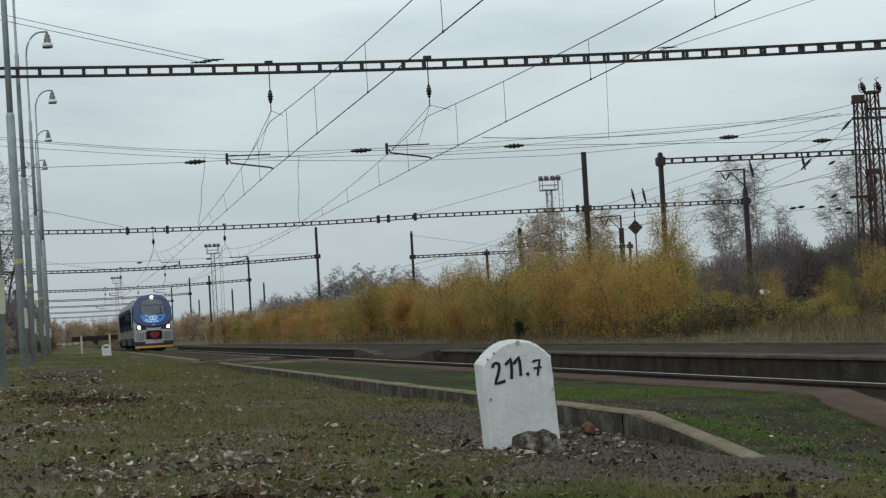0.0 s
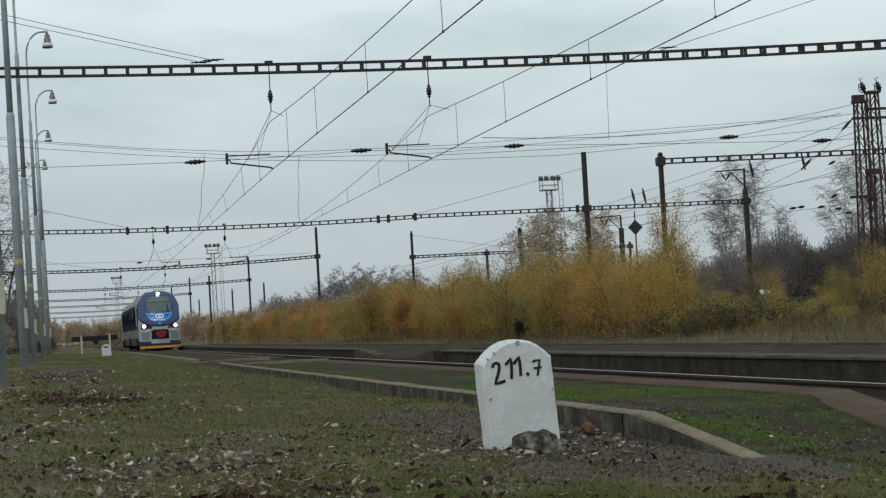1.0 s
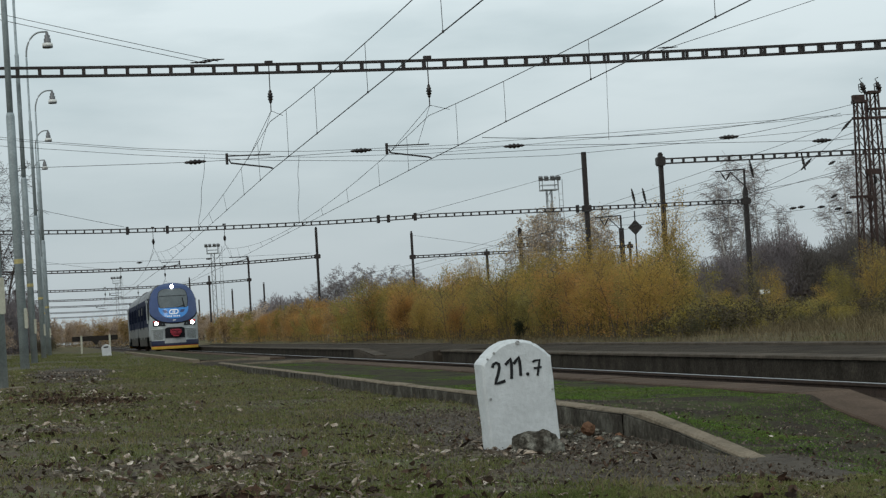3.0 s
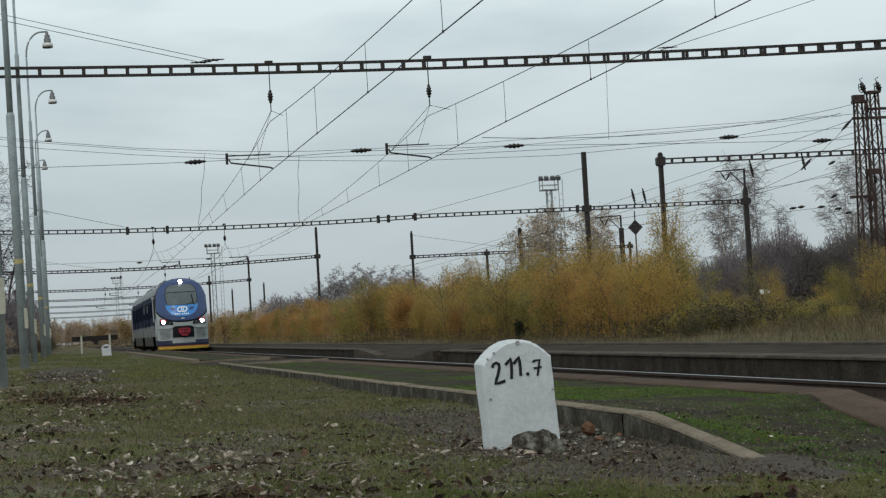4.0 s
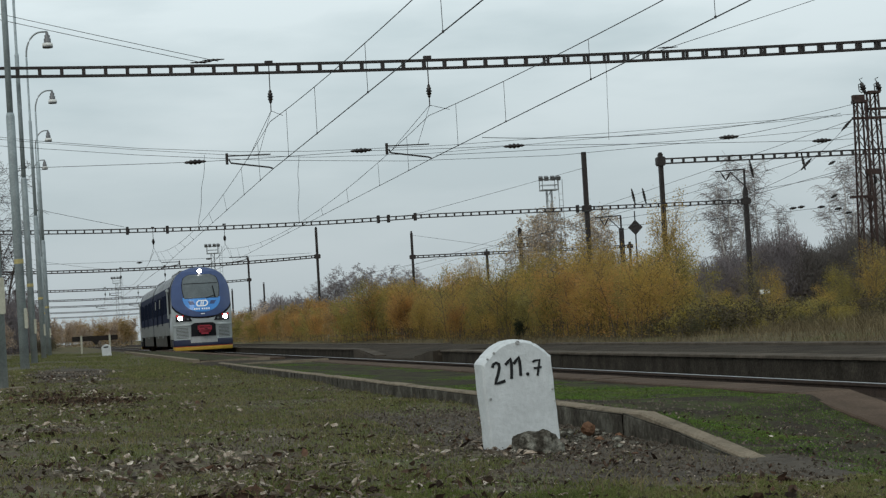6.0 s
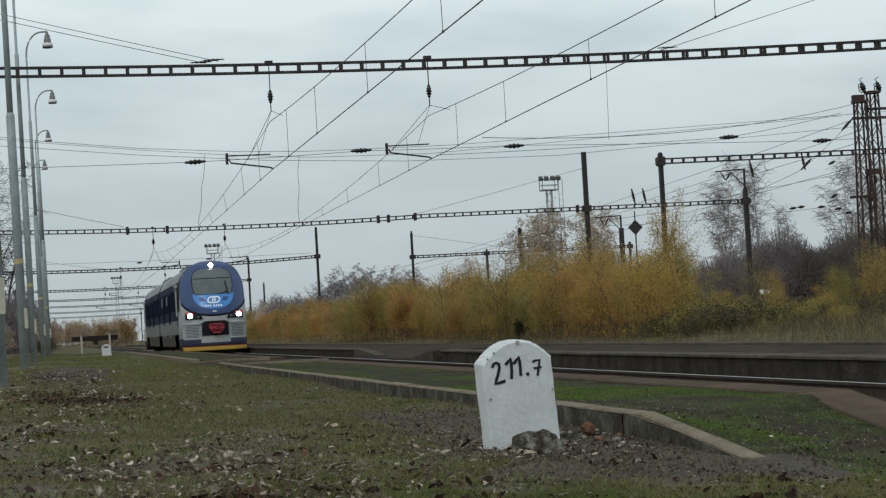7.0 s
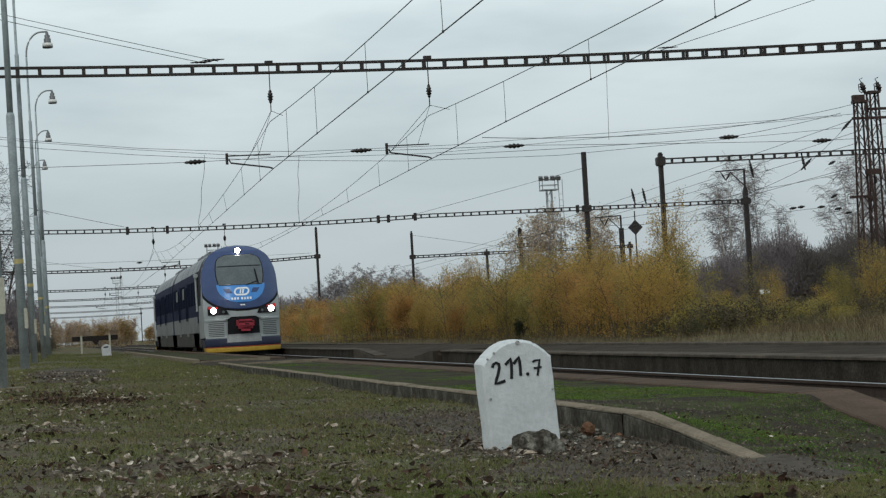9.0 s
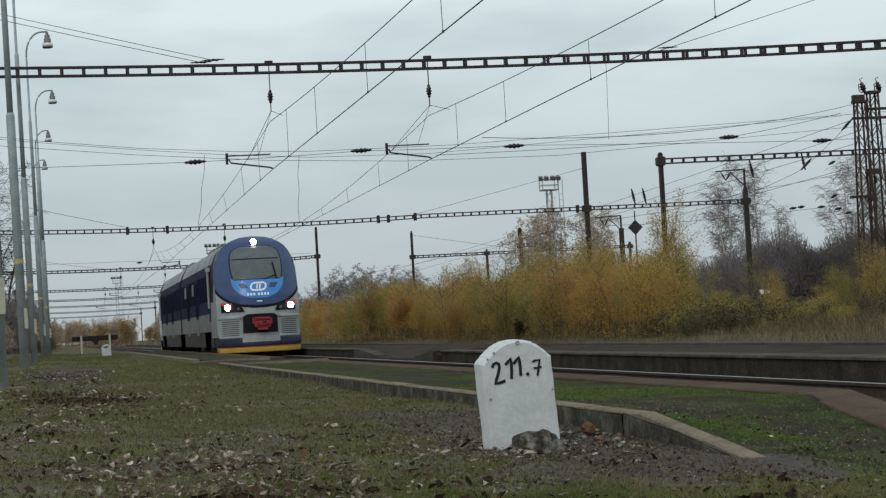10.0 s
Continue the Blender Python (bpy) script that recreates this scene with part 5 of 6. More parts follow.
    part("bellows", Geo().grid(rows), M_NAVY, t, "dark folded bellows between the cars")
    # bogies and turning wheelsets
    sets = []
    wheel = Geo()
    prof = [(0.0, 0.06), (0.10, 0.06), (0.14, 0.14), (0.34, 0.14), (0.40, 0.06), (0.42, 0.08), (0.42, 0.19), (0.45, 0.20), (0.45, 0.23), (0.0, 0.23)]
    n = 24
    for s in (-1, 1):
        rows = [[(s * (0.95 - y), r * math.cos(2 * math.pi * k / n), r * math.sin(2 * math.pi * k / n)) for k in range(n + 1)] for r, y in prof]
        wheel.grid(rows)
        for k in range(5):
            a = 2 * math.pi * k / 5
            wheel.box(s * 0.90 - 0.02, 0.2 * math.cos(a) - 0.03, 0.2 * math.sin(a) - 0.03, s * 0.90 + 0.02, 0.2 * math.cos(a) + 0.03, 0.2 * math.sin(a) + 0.03)
    wheel.tube([(-0.75, 0, 0), (0.75, 0, 0)], 0.08, 10)
    me = wheel.mesh("wheelset", M_RUST, False)
    for c in (5.7, 21.85, LENGTH - 5.7):
        g = Geo()
        for s in (-1, 1):
            g.box(s * 1.10 - 0.08, c - 1.7, 0.42, s * 1.10 + 0.08, c + 1.7, 0.62, bev=0.03)
            for d in (-1.2, 1.2):
                g.box(s * 1.10 - 0.12, c + d - 0.17, 0.28, s * 1.10 + 0.12, c + d + 0.17, 0.62, bev=0.04)
            g.tube([(s * 1.12, c - 0.2, 0.5), (s * 1.12, c - 0.2, 0.9)], 0.16, 10).tube([(s * 1.12, c + 0.3, 0.5), (s * 1.12, c + 0.3, 0.9)], 0.16, 10)
        g.box(-1.0, c - 0.35, 0.4, 1.0, c + 0.35, 0.85)
        part("bogie_frame", g, M_TRAIN_BLACK, t, "dark bogie frame")
        for d in (-1.2, 1.2):
            sets.append((share("wheelset", me, t, pose(0, c + d, 0.42), "rusty steel wheelset"), c + d))
    return t, sets


railcar, wheelsets = build_train()


# ---- trees and bushes ----
def leaf_quad(g_v, g_f, p, size, rnd):
    a = Vector((rnd.gauss(0, 1), rnd.gauss(0, 1), rnd.gauss(0, 0.7))).normalized()
    b = a.cross(Vector((rnd.gauss(0, 1), rnd.gauss(0, 1), rnd.gauss(0, 1)))).normalized()
    a, b = a * size * 0.62, b * size * 0.40
    k = len(g_v)
    g_v.extend(((p - a), (p + a), (p + b * 1.7)))
    g_f.append((k, k + 1, k + 2))


def grow(g, p, d, length, r, level, rnd, tips, droop=0.0, sides=4, split=3, straight=0.12, thin=0.0):
    """One limb and its branches; tips gathers points along the thin ones."""
    pts, rad = [p], [r]
    n = 4 if level > 1 else (3 if level else 2)
    for i in range(n):
        d = (d + Vector((rnd.gauss(0, straight), rnd.gauss(0, straight), rnd.gauss(0, straight) - droop))).normalized()
        p = p + d * length / n
        pts.append(p)
        rad.append(r * (1 - 0.75 * (i + 1) / n))
        if level <= 1:
            tips.append((p, d))
    g.tube(pts, rad, sides if level > 1 else 3, cap=False)
    if level == 0:
        return
    for k in range(split + (2 if level > 1 else 0)):
        u = 0.25 + 0.72 * (k + rnd.random()) / (split + 2)
        i = min(n - 1, int(u * n))
        q = pts[i].lerp(pts[i + 1], u * n - i)
        side = Vector((rnd.gauss(0, 1), rnd.gauss(0, 1), rnd.gauss(0, 0.25))).normalized()
        grow(g, q, (d * 0.75 + side * 0.75).normalized(), length * rnd.uniform(0.38, 0.58) * (1.1 - 0.45 * u), max(r * 0.5, thin), level - 1, rnd, tips, droop, sides, split, straight, thin)


def sapling(seed, leaf_mat, height, stems, leaves, leaf_size, spread, bare=0.15, label="", far=False):
    """A young birch: several thin stems with upright branches and a loose crown of small leaves."""
    rnd = random.Random(seed)
    t = thing("birch_sapling", pose(0, 0, -50), label, "sapling", "autumn birch saplings")
    g, tips = Geo(), []
    for s in range(stems):
        a = rnd.uniform(0, 6.28)
        base = Vector((math.cos(a), math.sin(a), 0)) * rnd.uniform(0, spread * 0.55)
        d = Vector((rnd.gauss(0, 0.12), rnd.gauss(0, 0.12), 1)).normalized()
        grow(g, base - Vector((0, 0, 0.2)), d, height * rnd.uniform(0.72, 1.0), 0.017 * height / 3, 2, rnd, tips, -0.03, 4, 5, 0.06)
    part("trunk", g, M_BARK, t, "thin grey-brown stems")
    v, f = [], []
    tips = [q for q in tips if q[0].z > height * 0.05]
    for i in range(leaves):
        p, d = tips[rnd.randrange(len(tips))]
        if p.z > height * (1 - bare) and rnd.random() < 0.45:
            continue
        q = p + Vector((rnd.gauss(0, 0.11), rnd.gauss(0, 0.11), rnd.gauss(0, 0.14)))
        if rnd.random() < 0.30:
            a, s = rnd.uniform(0, 6.28), spread * 0.8 * math.sqrt(rnd.random())
            q = Vector((math.cos(a) * s, math.sin(a) * s, rnd.uniform(0.02, 0.62) * height * (1 - 0.35 * s / spread)))
            q += Vector((0.25 * noise.noise(q * 2.1), 0.25 * noise.noise(q * 2.3 + Vector((5, 0, 0))), 0))
            if noise.noise(q * 1.5 + Vector((seed, 0, 0))) < -0.12:
                continue
        q.z = max(q.z, 0.04)
        if q.z < 0.22 * height and rnd.random() < 0.55:
            continue
        leaf_quad(v, f, q, leaf_size * rnd.uniform(0.6, 1.3), rnd)
    c = Geo()
    c.v, c.f = v, f
    part("crown", c, leaf_mat, t)
    return t


def put(ob, x, y, scale, turn, squash=1.0):
    return copy_thing(ob, Matrix.Translation((x, y, ground_z(x, y) - 0.02)) @ Matrix.Rotation(turn, 4, "Z") @ Matrix.Diagonal((scale, scale, scale * squash, 1)))


def join_placed(name, spots, label, category):
    """Many far or low plants grown into each other, in one mesh."""
    v, f, slots, mats = [], [], [], []
    for ob, x, y, scale, turn in spots:
        m = Matrix.Translation((x, y, ground_z(x, y) - 0.02)) @ Matrix.Rotation(turn, 4, "Z") @ Matrix.Diagonal((scale, scale, scale, 1))
        for child in ob.children:
            mat = child.data.materials[0]
            if mat not in mats:
                mats.append(mat)
            mm, k = m @ child.matrix_local, len(v)
            v.extend((mm @ q.co)[:] for q in child.data.vertices)
            for p in child.data.polygons:
                f.append([k + i for i in p.vertices])
                slots.append(mats.index(mat))
    me = bpy.data.meshes.new(name)
    me.from_pydata(v, [], f)
    for mat in mats:
        me.materials.append(mat)
    me.polygons.foreach_set("material_index", slots)
    return tagged(new(name, me), label, category, kind="stuff")


def remove_thing(ob):
    for o in [*ob.children_recursive, ob]:
        bpy.data.objects.remove(o)


def build_thicket():
    kinds = []
    mats = (M_LEAF_GOLD, M_LEAF_GOLD, M_LEAF_OLIVE, M_LEAF_ORANGE, M_LEAF_OLIVE, M_LEAF_GOLD)
    words = ("golden-leaved birch sapling in a dense thicket", "golden-leaved birch sapling in a dense thicket", "olive-yellow birch sapling in a dense thicket", "orange-leaved sapling in a dense thicket", "olive-yellow birch sapling in a dense thicket", "golden birch sapling with thin bare top")
    for i, m in enumerate(mats):
        kinds.append(sapling(20 + i, m, 3.1 if i != 5 else 3.5, 7, 9500, 0.056, 1.5, 0.12 if i != 5 else 0.3, words[i]))
    # Far kinds; the russet one carries haze in its leaf colour.
    for i, m in enumerate((M_LEAF_HAZED, M_LEAF_DULL, M_LEAF_OLIVE)):
        kinds.append(sapling(40 + i, m, 3.1, 4, 2000, 0.14, 1.5, 0.15, ("haze-pale russet bush at the far end of the yard", "dull orange-leaved bush along the far tracks", "olive-yellow birch bush along the far tracks")[i]))
    spire = sapling(61, M_LEAF_GOLD, 4.5, 4, 9000, 0.055, 0.6, 0.25, "slender golden birch rising above the thicket")
    wisp = sapling(63, M_LEAF_OLIVE, 3.6, 3, 2600, 0.062, 0.6, 0.45, "thin half-bare birch sapling in the thicket")
    kinds += [spire, wisp]
    rnd = random.Random(5)
    y = 54.5
    while y < 235:
        deep = 3 if y < 120 else 2
        for r in range(deep):
            x = 16.6 + r * 1.9 + rnd.uniform(-0.5, 0.5) + (0.6 * math.sin(y * 0.21))
            yy = y + rnd.uniform(-0.7, 0.7)
            if x > 0.308 * yy:
                continue
            h = (0.84 if y < 68 else 1.0) * rnd.uniform(0.66, 1.08) * (0.94 + 0.14 * math.sin(y * 0.13 + r)) * (0.85 + 0.08 * r)
            h *= 1 - 0.08 * smooth_step(70, 80, yy) + 0.15 * smooth_step(84, 104, yy)
            k = rnd.choice((0, 1, 2, 3, 4, 3, 0, 5) if y < 80 else (0, 1, 2, 3, 4, 3))
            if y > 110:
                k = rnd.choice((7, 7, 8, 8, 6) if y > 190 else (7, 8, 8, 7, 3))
            put(kinds[k], x, yy, h, rnd.uniform(0, 6.28))
            if rnd.random() < 0.15 and 68 < y < 140:
                put(wisp, x + rnd.uniform(-0.5, 0.5), yy + 0.4, rnd.uniform(0.75, 1.08) * (1 - 0.25 * smooth_step(74, 92, yy)), rnd.uniform(0, 6.28))
        y += 1.55 if y < 110 else 2.5
    for x, yy, h in ((19.0, 61.8, 0.95), (19.45, 62.8, 0.84), (17.5, 64.5, 0.62), (18.0, 77.0, 0.8), (18.6, 91.0, 0.8)):
        put(spire, x, yy, h * 0.62, yy, 1.6)
    # taller ones at the near end of the thicket
    for x, yy, h in ((18.1, 60.2, 0.80), (17.9, 61.5, 0.80), (17.0, 57.6, 0.74), (18.9, 63.0, 0.8), (17.4, 67.0, 0.95), (19.0, 72.5, 1.08)):
        put(kinds[5 if h > 1.2 else 0], x, yy, h, x * 3)
    for ob, x, yy, h in ((spire, 33.2, 80.0, 0.55), (wisp, 33.9, 81.0, 0.8), (spire, 34.6, 82.5, 0.68), (wisp, 35.2, 84.0, 0.75), (wisp, 28.3, 80.5, 0.72), (spire, 29.6, 82.0, 0.5), (wisp, 24.6, 76.0, 0.6), (wisp, 30.2, 84.0, 0.55)):
        put(ob, x, yy, h, yy * 2)
    dark = sapling(70, M_LEAF_GREEN, 3.0, 4, 2500, 0.15, 0.9, 0.1, "small dark evergreen bush beside the track")
    put(dark, 15.9, 70.5, 0.24, 0.3)
    put(dark, 21.5, 69.5, 0.42, 2.3)
    kinds.append(dark)
    # loose ones in the dry grass further on
    for x, yy, h in ((28.6, 86.5, 0.6), (27.0, 84.0, 0.45), (26.5, 82.5, 0.5), (34.3, 86.0, 0.8), (19.8, 60.0, 0.36), (21.0, 61.5, 0.42), (22.6, 63.0, 0.3), (24.0, 66.0, 0.45), (25.5, 67.5, 0.34), (27.2, 70.0, 0.5), (22.0, 66.5, 0.5), (23.4, 70.0, 0.55), (28.4, 72.0, 0.4), (29.6, 75.0, 0.55), (25.0, 74.0, 0.5), (21.6, 64.0, 0.52)):
        put(kinds[rnd.choice((2, 4, 2, 5))], x, yy, h * (0.72 if x < 31 else 0.95), rnd.uniform(0, 6.28))
    weeds = [sapling(80 + i, m, 1.0, 9, 2600, 0.055, 1.3, 0.3, "low weedy bush in the dry grass") for i, m in enumerate((M_LEAF_OLIVE, M_WEED, M_WEED))]
    spots = []
    for i in range(110):
        yy = rnd.uniform(50, 84)
        spots.append((weeds[i % 3], rnd.uniform(0.275, 0.44) * yy + 1.2, yy, rnd.uniform(0.4, 0.95), rnd.uniform(0, 6.28)))
    join_placed("weeds", spots, "low withered weedy bushes in the dry grass", "weeds")
    kinds += weeds
    # far end, round the buffer stop's siding
    spots = []
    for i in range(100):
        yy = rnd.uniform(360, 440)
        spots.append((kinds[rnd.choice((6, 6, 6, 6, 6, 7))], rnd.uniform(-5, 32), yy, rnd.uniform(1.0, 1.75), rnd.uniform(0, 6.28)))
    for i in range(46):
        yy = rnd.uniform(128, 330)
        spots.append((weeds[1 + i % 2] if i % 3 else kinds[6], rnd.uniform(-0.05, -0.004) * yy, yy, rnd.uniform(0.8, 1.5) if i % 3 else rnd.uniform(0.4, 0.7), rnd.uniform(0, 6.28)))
    join_placed("far_bushes", spots, "haze-pale russet bushes at the far end of the yard", "bushes")
    for i in range(12):
        yy = rnd.uniform(150, 240)
        put(kinds[6], rnd.uniform(-5.5, -2.6), yy, rnd.uniform(0.6, 1.1), rnd.uniform(0, 6.28))
    for k in kinds:
        remove_thing(k)


def birch(seed, height, twig, label, leaders=3, leaf=None, leaves=0, leaf_size=0.1, limbs=17, hanging=24, wide=1.0, bark=None):
    """A leafless birch: white stems that fork low, ascending limbs and long hanging twigs."""
    rnd = random.Random(seed)
    t = thing("bare_birch", pose(0, 0, -50), label, "tree", "bare autumn trees")
    trunk, fine, tips = Geo(), Geo(), []
    for k in range(leaders):
        a = 6.28 * k / leaders + rnd.uniform(-0.4, 0.4)
        top = height * (1.0 if k == 0 else rnd.uniform(0.86, 0.98))
        out = 0.0 if k == 0 else rnd.uniform(0.07, 0.13) * height * wide
        pts = []
        for i in range(11):
            u = i / 10
            w = out * smooth_step(0.08, 0.75, u)
            pts.append(Vector((math.cos(a) * w + rnd.gauss(0, 0.05), math.sin(a) * w + rnd.gauss(0, 0.05), top * u - 0.3)))
        trunk.tube(pts, [max(0.02, 0.0125 * height * (1 - 0.93 * i / 10) * (1.0 if k == 0 else 0.7)) for i in range(11)], 7, cap=False)
        for j in range(limbs):
            u = 0.26 + 0.72 * (j + rnd.random()) / limbs
            i = min(9, int(u * 10))
            q = pts[i].lerp(pts[i + 1], u * 10 - i)
            b = rnd.uniform(0, 6.28)
            reach = height * (0.13 * (1 - 0.6 * u) + 0.065) * rnd.uniform(0.7, 1.2) * wide
            way = [q]
            d = Vector((math.cos(b), math.sin(b), rnd.uniform(1.3, 2.2))).normalized()
            for m in range(5):
                d = (d + Vector((rnd.gauss(0, 0.1), rnd.gauss(0, 0.1), -0.05 * m))).normalized()
                way.append(way[-1] + d * reach / 4)
            fine.tube(way, [max(0.011, 0.0030 * height * (1.15 - u) * (1 - 0.8 * m / 5)) for m in range(6)], 4, cap=False)
            for m in range(hanging):
                v = rnd.uniform(0.3, 1.0) * 4.99
                p = way[int(v)].lerp(way[int(v) + 1], v % 1)
                e = Vector((rnd.gauss(0, 1), rnd.gauss(0, 1), rnd.uniform(0.0, 1.2))).normalized()
                n, l = [p], rnd.uniform(0.14, 0.30) * (0.7 + 0.05 * height)
                for c in range(3):
                    e = (e + Vector((0, 0, -0.32))).normalized()
                    n.append(n[-1] + e * l)
                    tips.append((n[-1], e))
                fine.tube(n, [0.014, 0.012, 0.010, 0.007], 3, cap=False)
    part("trunk", trunk, bark or M_BIRCH, t, "dark stems" if bark else "white birch stems", smooth=True)
    part("crown", fine, twig, t, "ascending limbs and fine hanging twigs")
    if leaf:
        v, f = [], []
        for i in range(leaves):
            p, d = tips[rnd.randrange(len(tips))]
            leaf_quad(v, f, p + Vector((rnd.gauss(0, 0.12), rnd.gauss(0, 0.12), rnd.gauss(0, 0.14))), leaf_size * rnd.uniform(0.6, 1.3), rnd)
        g = Geo()
        g.v, g.f = v, f
        part("leaves", g, leaf, t, "last sparse tan leaves")
    return t


def thick_shrub(seed, height, width, mat, label, shoots=9000, size=0.19, fine=0.07):
    """A dense leafless shrub: stems from one stool and a domed mass of fine shoots."""
    rnd = random.Random(seed)
    t = thing("bare_shrub", pose(0, 0, -50), label, "shrub", "leafless shrubs")
    stems = Geo()
    for i in range(9):
        a = rnd.uniform(0, 6.28)
        w = rnd.uniform(0.1, 0.6) * width
        stems.tube([(0.1 * math.cos(a), 0.1 * math.sin(a), -0.2), (0.4 * w * math.cos(a), 0.4 * w * math.sin(a), height * 0.4), (w * math.cos(a), w * math.sin(a), height * rnd.uniform(0.7, 0.95))], [0.05, 0.035, 0.012], 4, cap=False)
    part("stems", stems, M_BARK, t)
    v, f = [], []
    while len(f) < shoots:
        a, w, u = rnd.uniform(0, 6.28), math.sqrt(rnd.random()), rnd.random() ** 0.8
        p = Vector((math.cos(a) * w * width, math.sin(a) * w * width, u * height))
        dome = height * (0.80 + 0.22 * noise.noise((p.x * 0.9 + seed, p.y * 0.9, 0.0)) + 0.10 * noise.noise((p.x * 2.7, p.y * 2.7, seed))) * (1 - 0.55 * w ** 3)
        if p.z > dome + rnd.expovariate(1 / 0.16):
            continue
        deep = smooth_step(0.0, 0.8, dome - p.z)
        d = Vector((p.x * 0.25 / width + rnd.gauss(0, 0.35), p.y * 0.25 / width + rnd.gauss(0, 0.35), 1.0 - 0.5 * deep + rnd.gauss(0, 0.25))).normalized()
        b = d.cross(Vector((rnd.gauss(0, 1), rnd.gauss(0, 1), rnd.gauss(0, 1)))).normalized()
        l = size * rnd.uniform(0.6, 1.4)
        k = len(v)
        wide = l * (fine + 0.16 * deep)
        p.z = max(p.z, 0.05)
        v.extend((p - b * wide, p + b * wide, p + d * l))
        f.append((k, k + 1, k + 2))
    g = Geo()
    g.v, g.f = v, f
    part("brushwood", g, mat, t, "dense mass of fine shoots")
    return t


def build_bare_trees():
    birch_a = birch(3, 12.0, M_TWIG_PALE, "tall bare birch with forked white stems", 3)
    birch_b = birch(8, 12.0, M_TWIG_PALE, "tall bare birch with forked white stems", 2, limbs=22)
    tan_a = birch(21, 9.0, M_TWIG_PALE, "birch behind the thicket with its last tan leaves", 3, M_LEAF_TAN, 3400, 0.13, 14, 9, 1.15)
    tan_b = birch(25, 9.0, M_TWIG_PALE, "birch behind the thicket with its last tan leaves", 2, M_LEAF_TAN, 2800, 0.13, 16, 9, 1.1)
    far_a = birch(31, 10.0, M_BRUSH, "haze-pale leafless tree in the far woods", 4, M_BRUSH, 3600, 0.16, 9, 6, 1.3)
    dark = [thick_shrub(40 + i, 5.0, 2.2, M_HEDGE, "dark leafless shrub in a dense hedge") for i in range(3)]
    grey = [thick_shrub(50 + i, 5.0, 2.2, M_HEDGE_GREY, "haze-pale purple-grey leafless shrub in a hedge") for i in range(2)]
    far = [thick_shrub(60 + i, 5.0, 2.6, M_BRUSH, "haze-pale grey leafless scrub along the far woods", 3200, 0.40, 0.06) for i in range(2)]
    for ob, x, y, k in ((birch_a, 56.4, 166, 1.10), (birch_b, 59.5, 168, 1.08), (birch_b, 57.9, 173, 0.95), (birch_a, 66.9, 166, 1.05), (birch_b, 69.2, 168, 1.10), (birch_a, 71.6, 170, 1.08), (birch_b, 64.4, 176, 0.8),
                        (tan_b, 42.3, 190, 0.98), (tan_a, 45.3, 190, 1.22), (tan_a, 46.6, 196, 1.15), (tan_b, 48.0, 192, 1.2), (tan_a, 50.4, 190, 1.2), (tan_b, 51.4, 187, 1.18), (tan_b, 52.6, 194, 0.85), (tan_b, 39.0, 196, 0.75), (tan_a, 55.2, 196, 0.7)):
        put(ob, x, y, k, x * 1.7)
    rnd = random.Random(31)
    for i in range(58):
        u = i / 58
        x = 51.5 + 23 * u + rnd.uniform(-0.6, 0.6)
        tall = 1.0 + 0.30 * smooth_step(55, 57.5, x) * smooth_step(60.5, 58.5, x) + 0.40 * smooth_step(60, 66, x)
        put(rnd.choice(grey if x < 58.6 else dark), x, 160 + rnd.uniform(-2, 5) - 6 * u, tall * rnd.uniform(0.9, 1.12), rnd.uniform(0, 6.28))
    for x, y, k in ((57.0, 158, 1.35), (58.2, 159, 1.5), (59.4, 160, 1.36)):
        put(grey[1], x, y, k, x)
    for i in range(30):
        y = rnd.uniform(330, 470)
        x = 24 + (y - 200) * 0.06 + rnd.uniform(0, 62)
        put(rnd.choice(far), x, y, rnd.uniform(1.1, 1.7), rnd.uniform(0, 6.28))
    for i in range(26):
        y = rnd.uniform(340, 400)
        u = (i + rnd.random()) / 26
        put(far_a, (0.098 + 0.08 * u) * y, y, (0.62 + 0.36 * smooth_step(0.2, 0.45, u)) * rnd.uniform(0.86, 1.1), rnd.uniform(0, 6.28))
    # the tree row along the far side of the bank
    # unseen row carrying on the edge trees, added to darken the railcar's reflections
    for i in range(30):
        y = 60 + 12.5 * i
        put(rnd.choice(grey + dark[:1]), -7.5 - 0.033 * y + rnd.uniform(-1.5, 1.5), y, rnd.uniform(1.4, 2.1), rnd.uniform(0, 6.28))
    old = birch(71, 13.0, M_TWIG, "tall dark leafless tree beyond the bank", 4, None, 0, 0.1, 15, 16, 1.1, M_BARK)
    for x, y, k in ((-4.9, 172, 1.2), (-7.0, 180, 1.1), (-5.2, 150, 0.75)):
        put(old, x, y, k, x)
    for x, y, k in ((-4.2, 200, 1.4), (-3.6, 150, 0.7), (-4.6, 150, 1.0), (-3.4, 172, 1.0)):
        put(grey[0], x, y, k, x)
    for k in (birch_a, birch_b, tan_a, tan_b, far_a, old, *dark, *grey, *far):
        remove_thing(k)


build_thicket()
build_bare_trees()


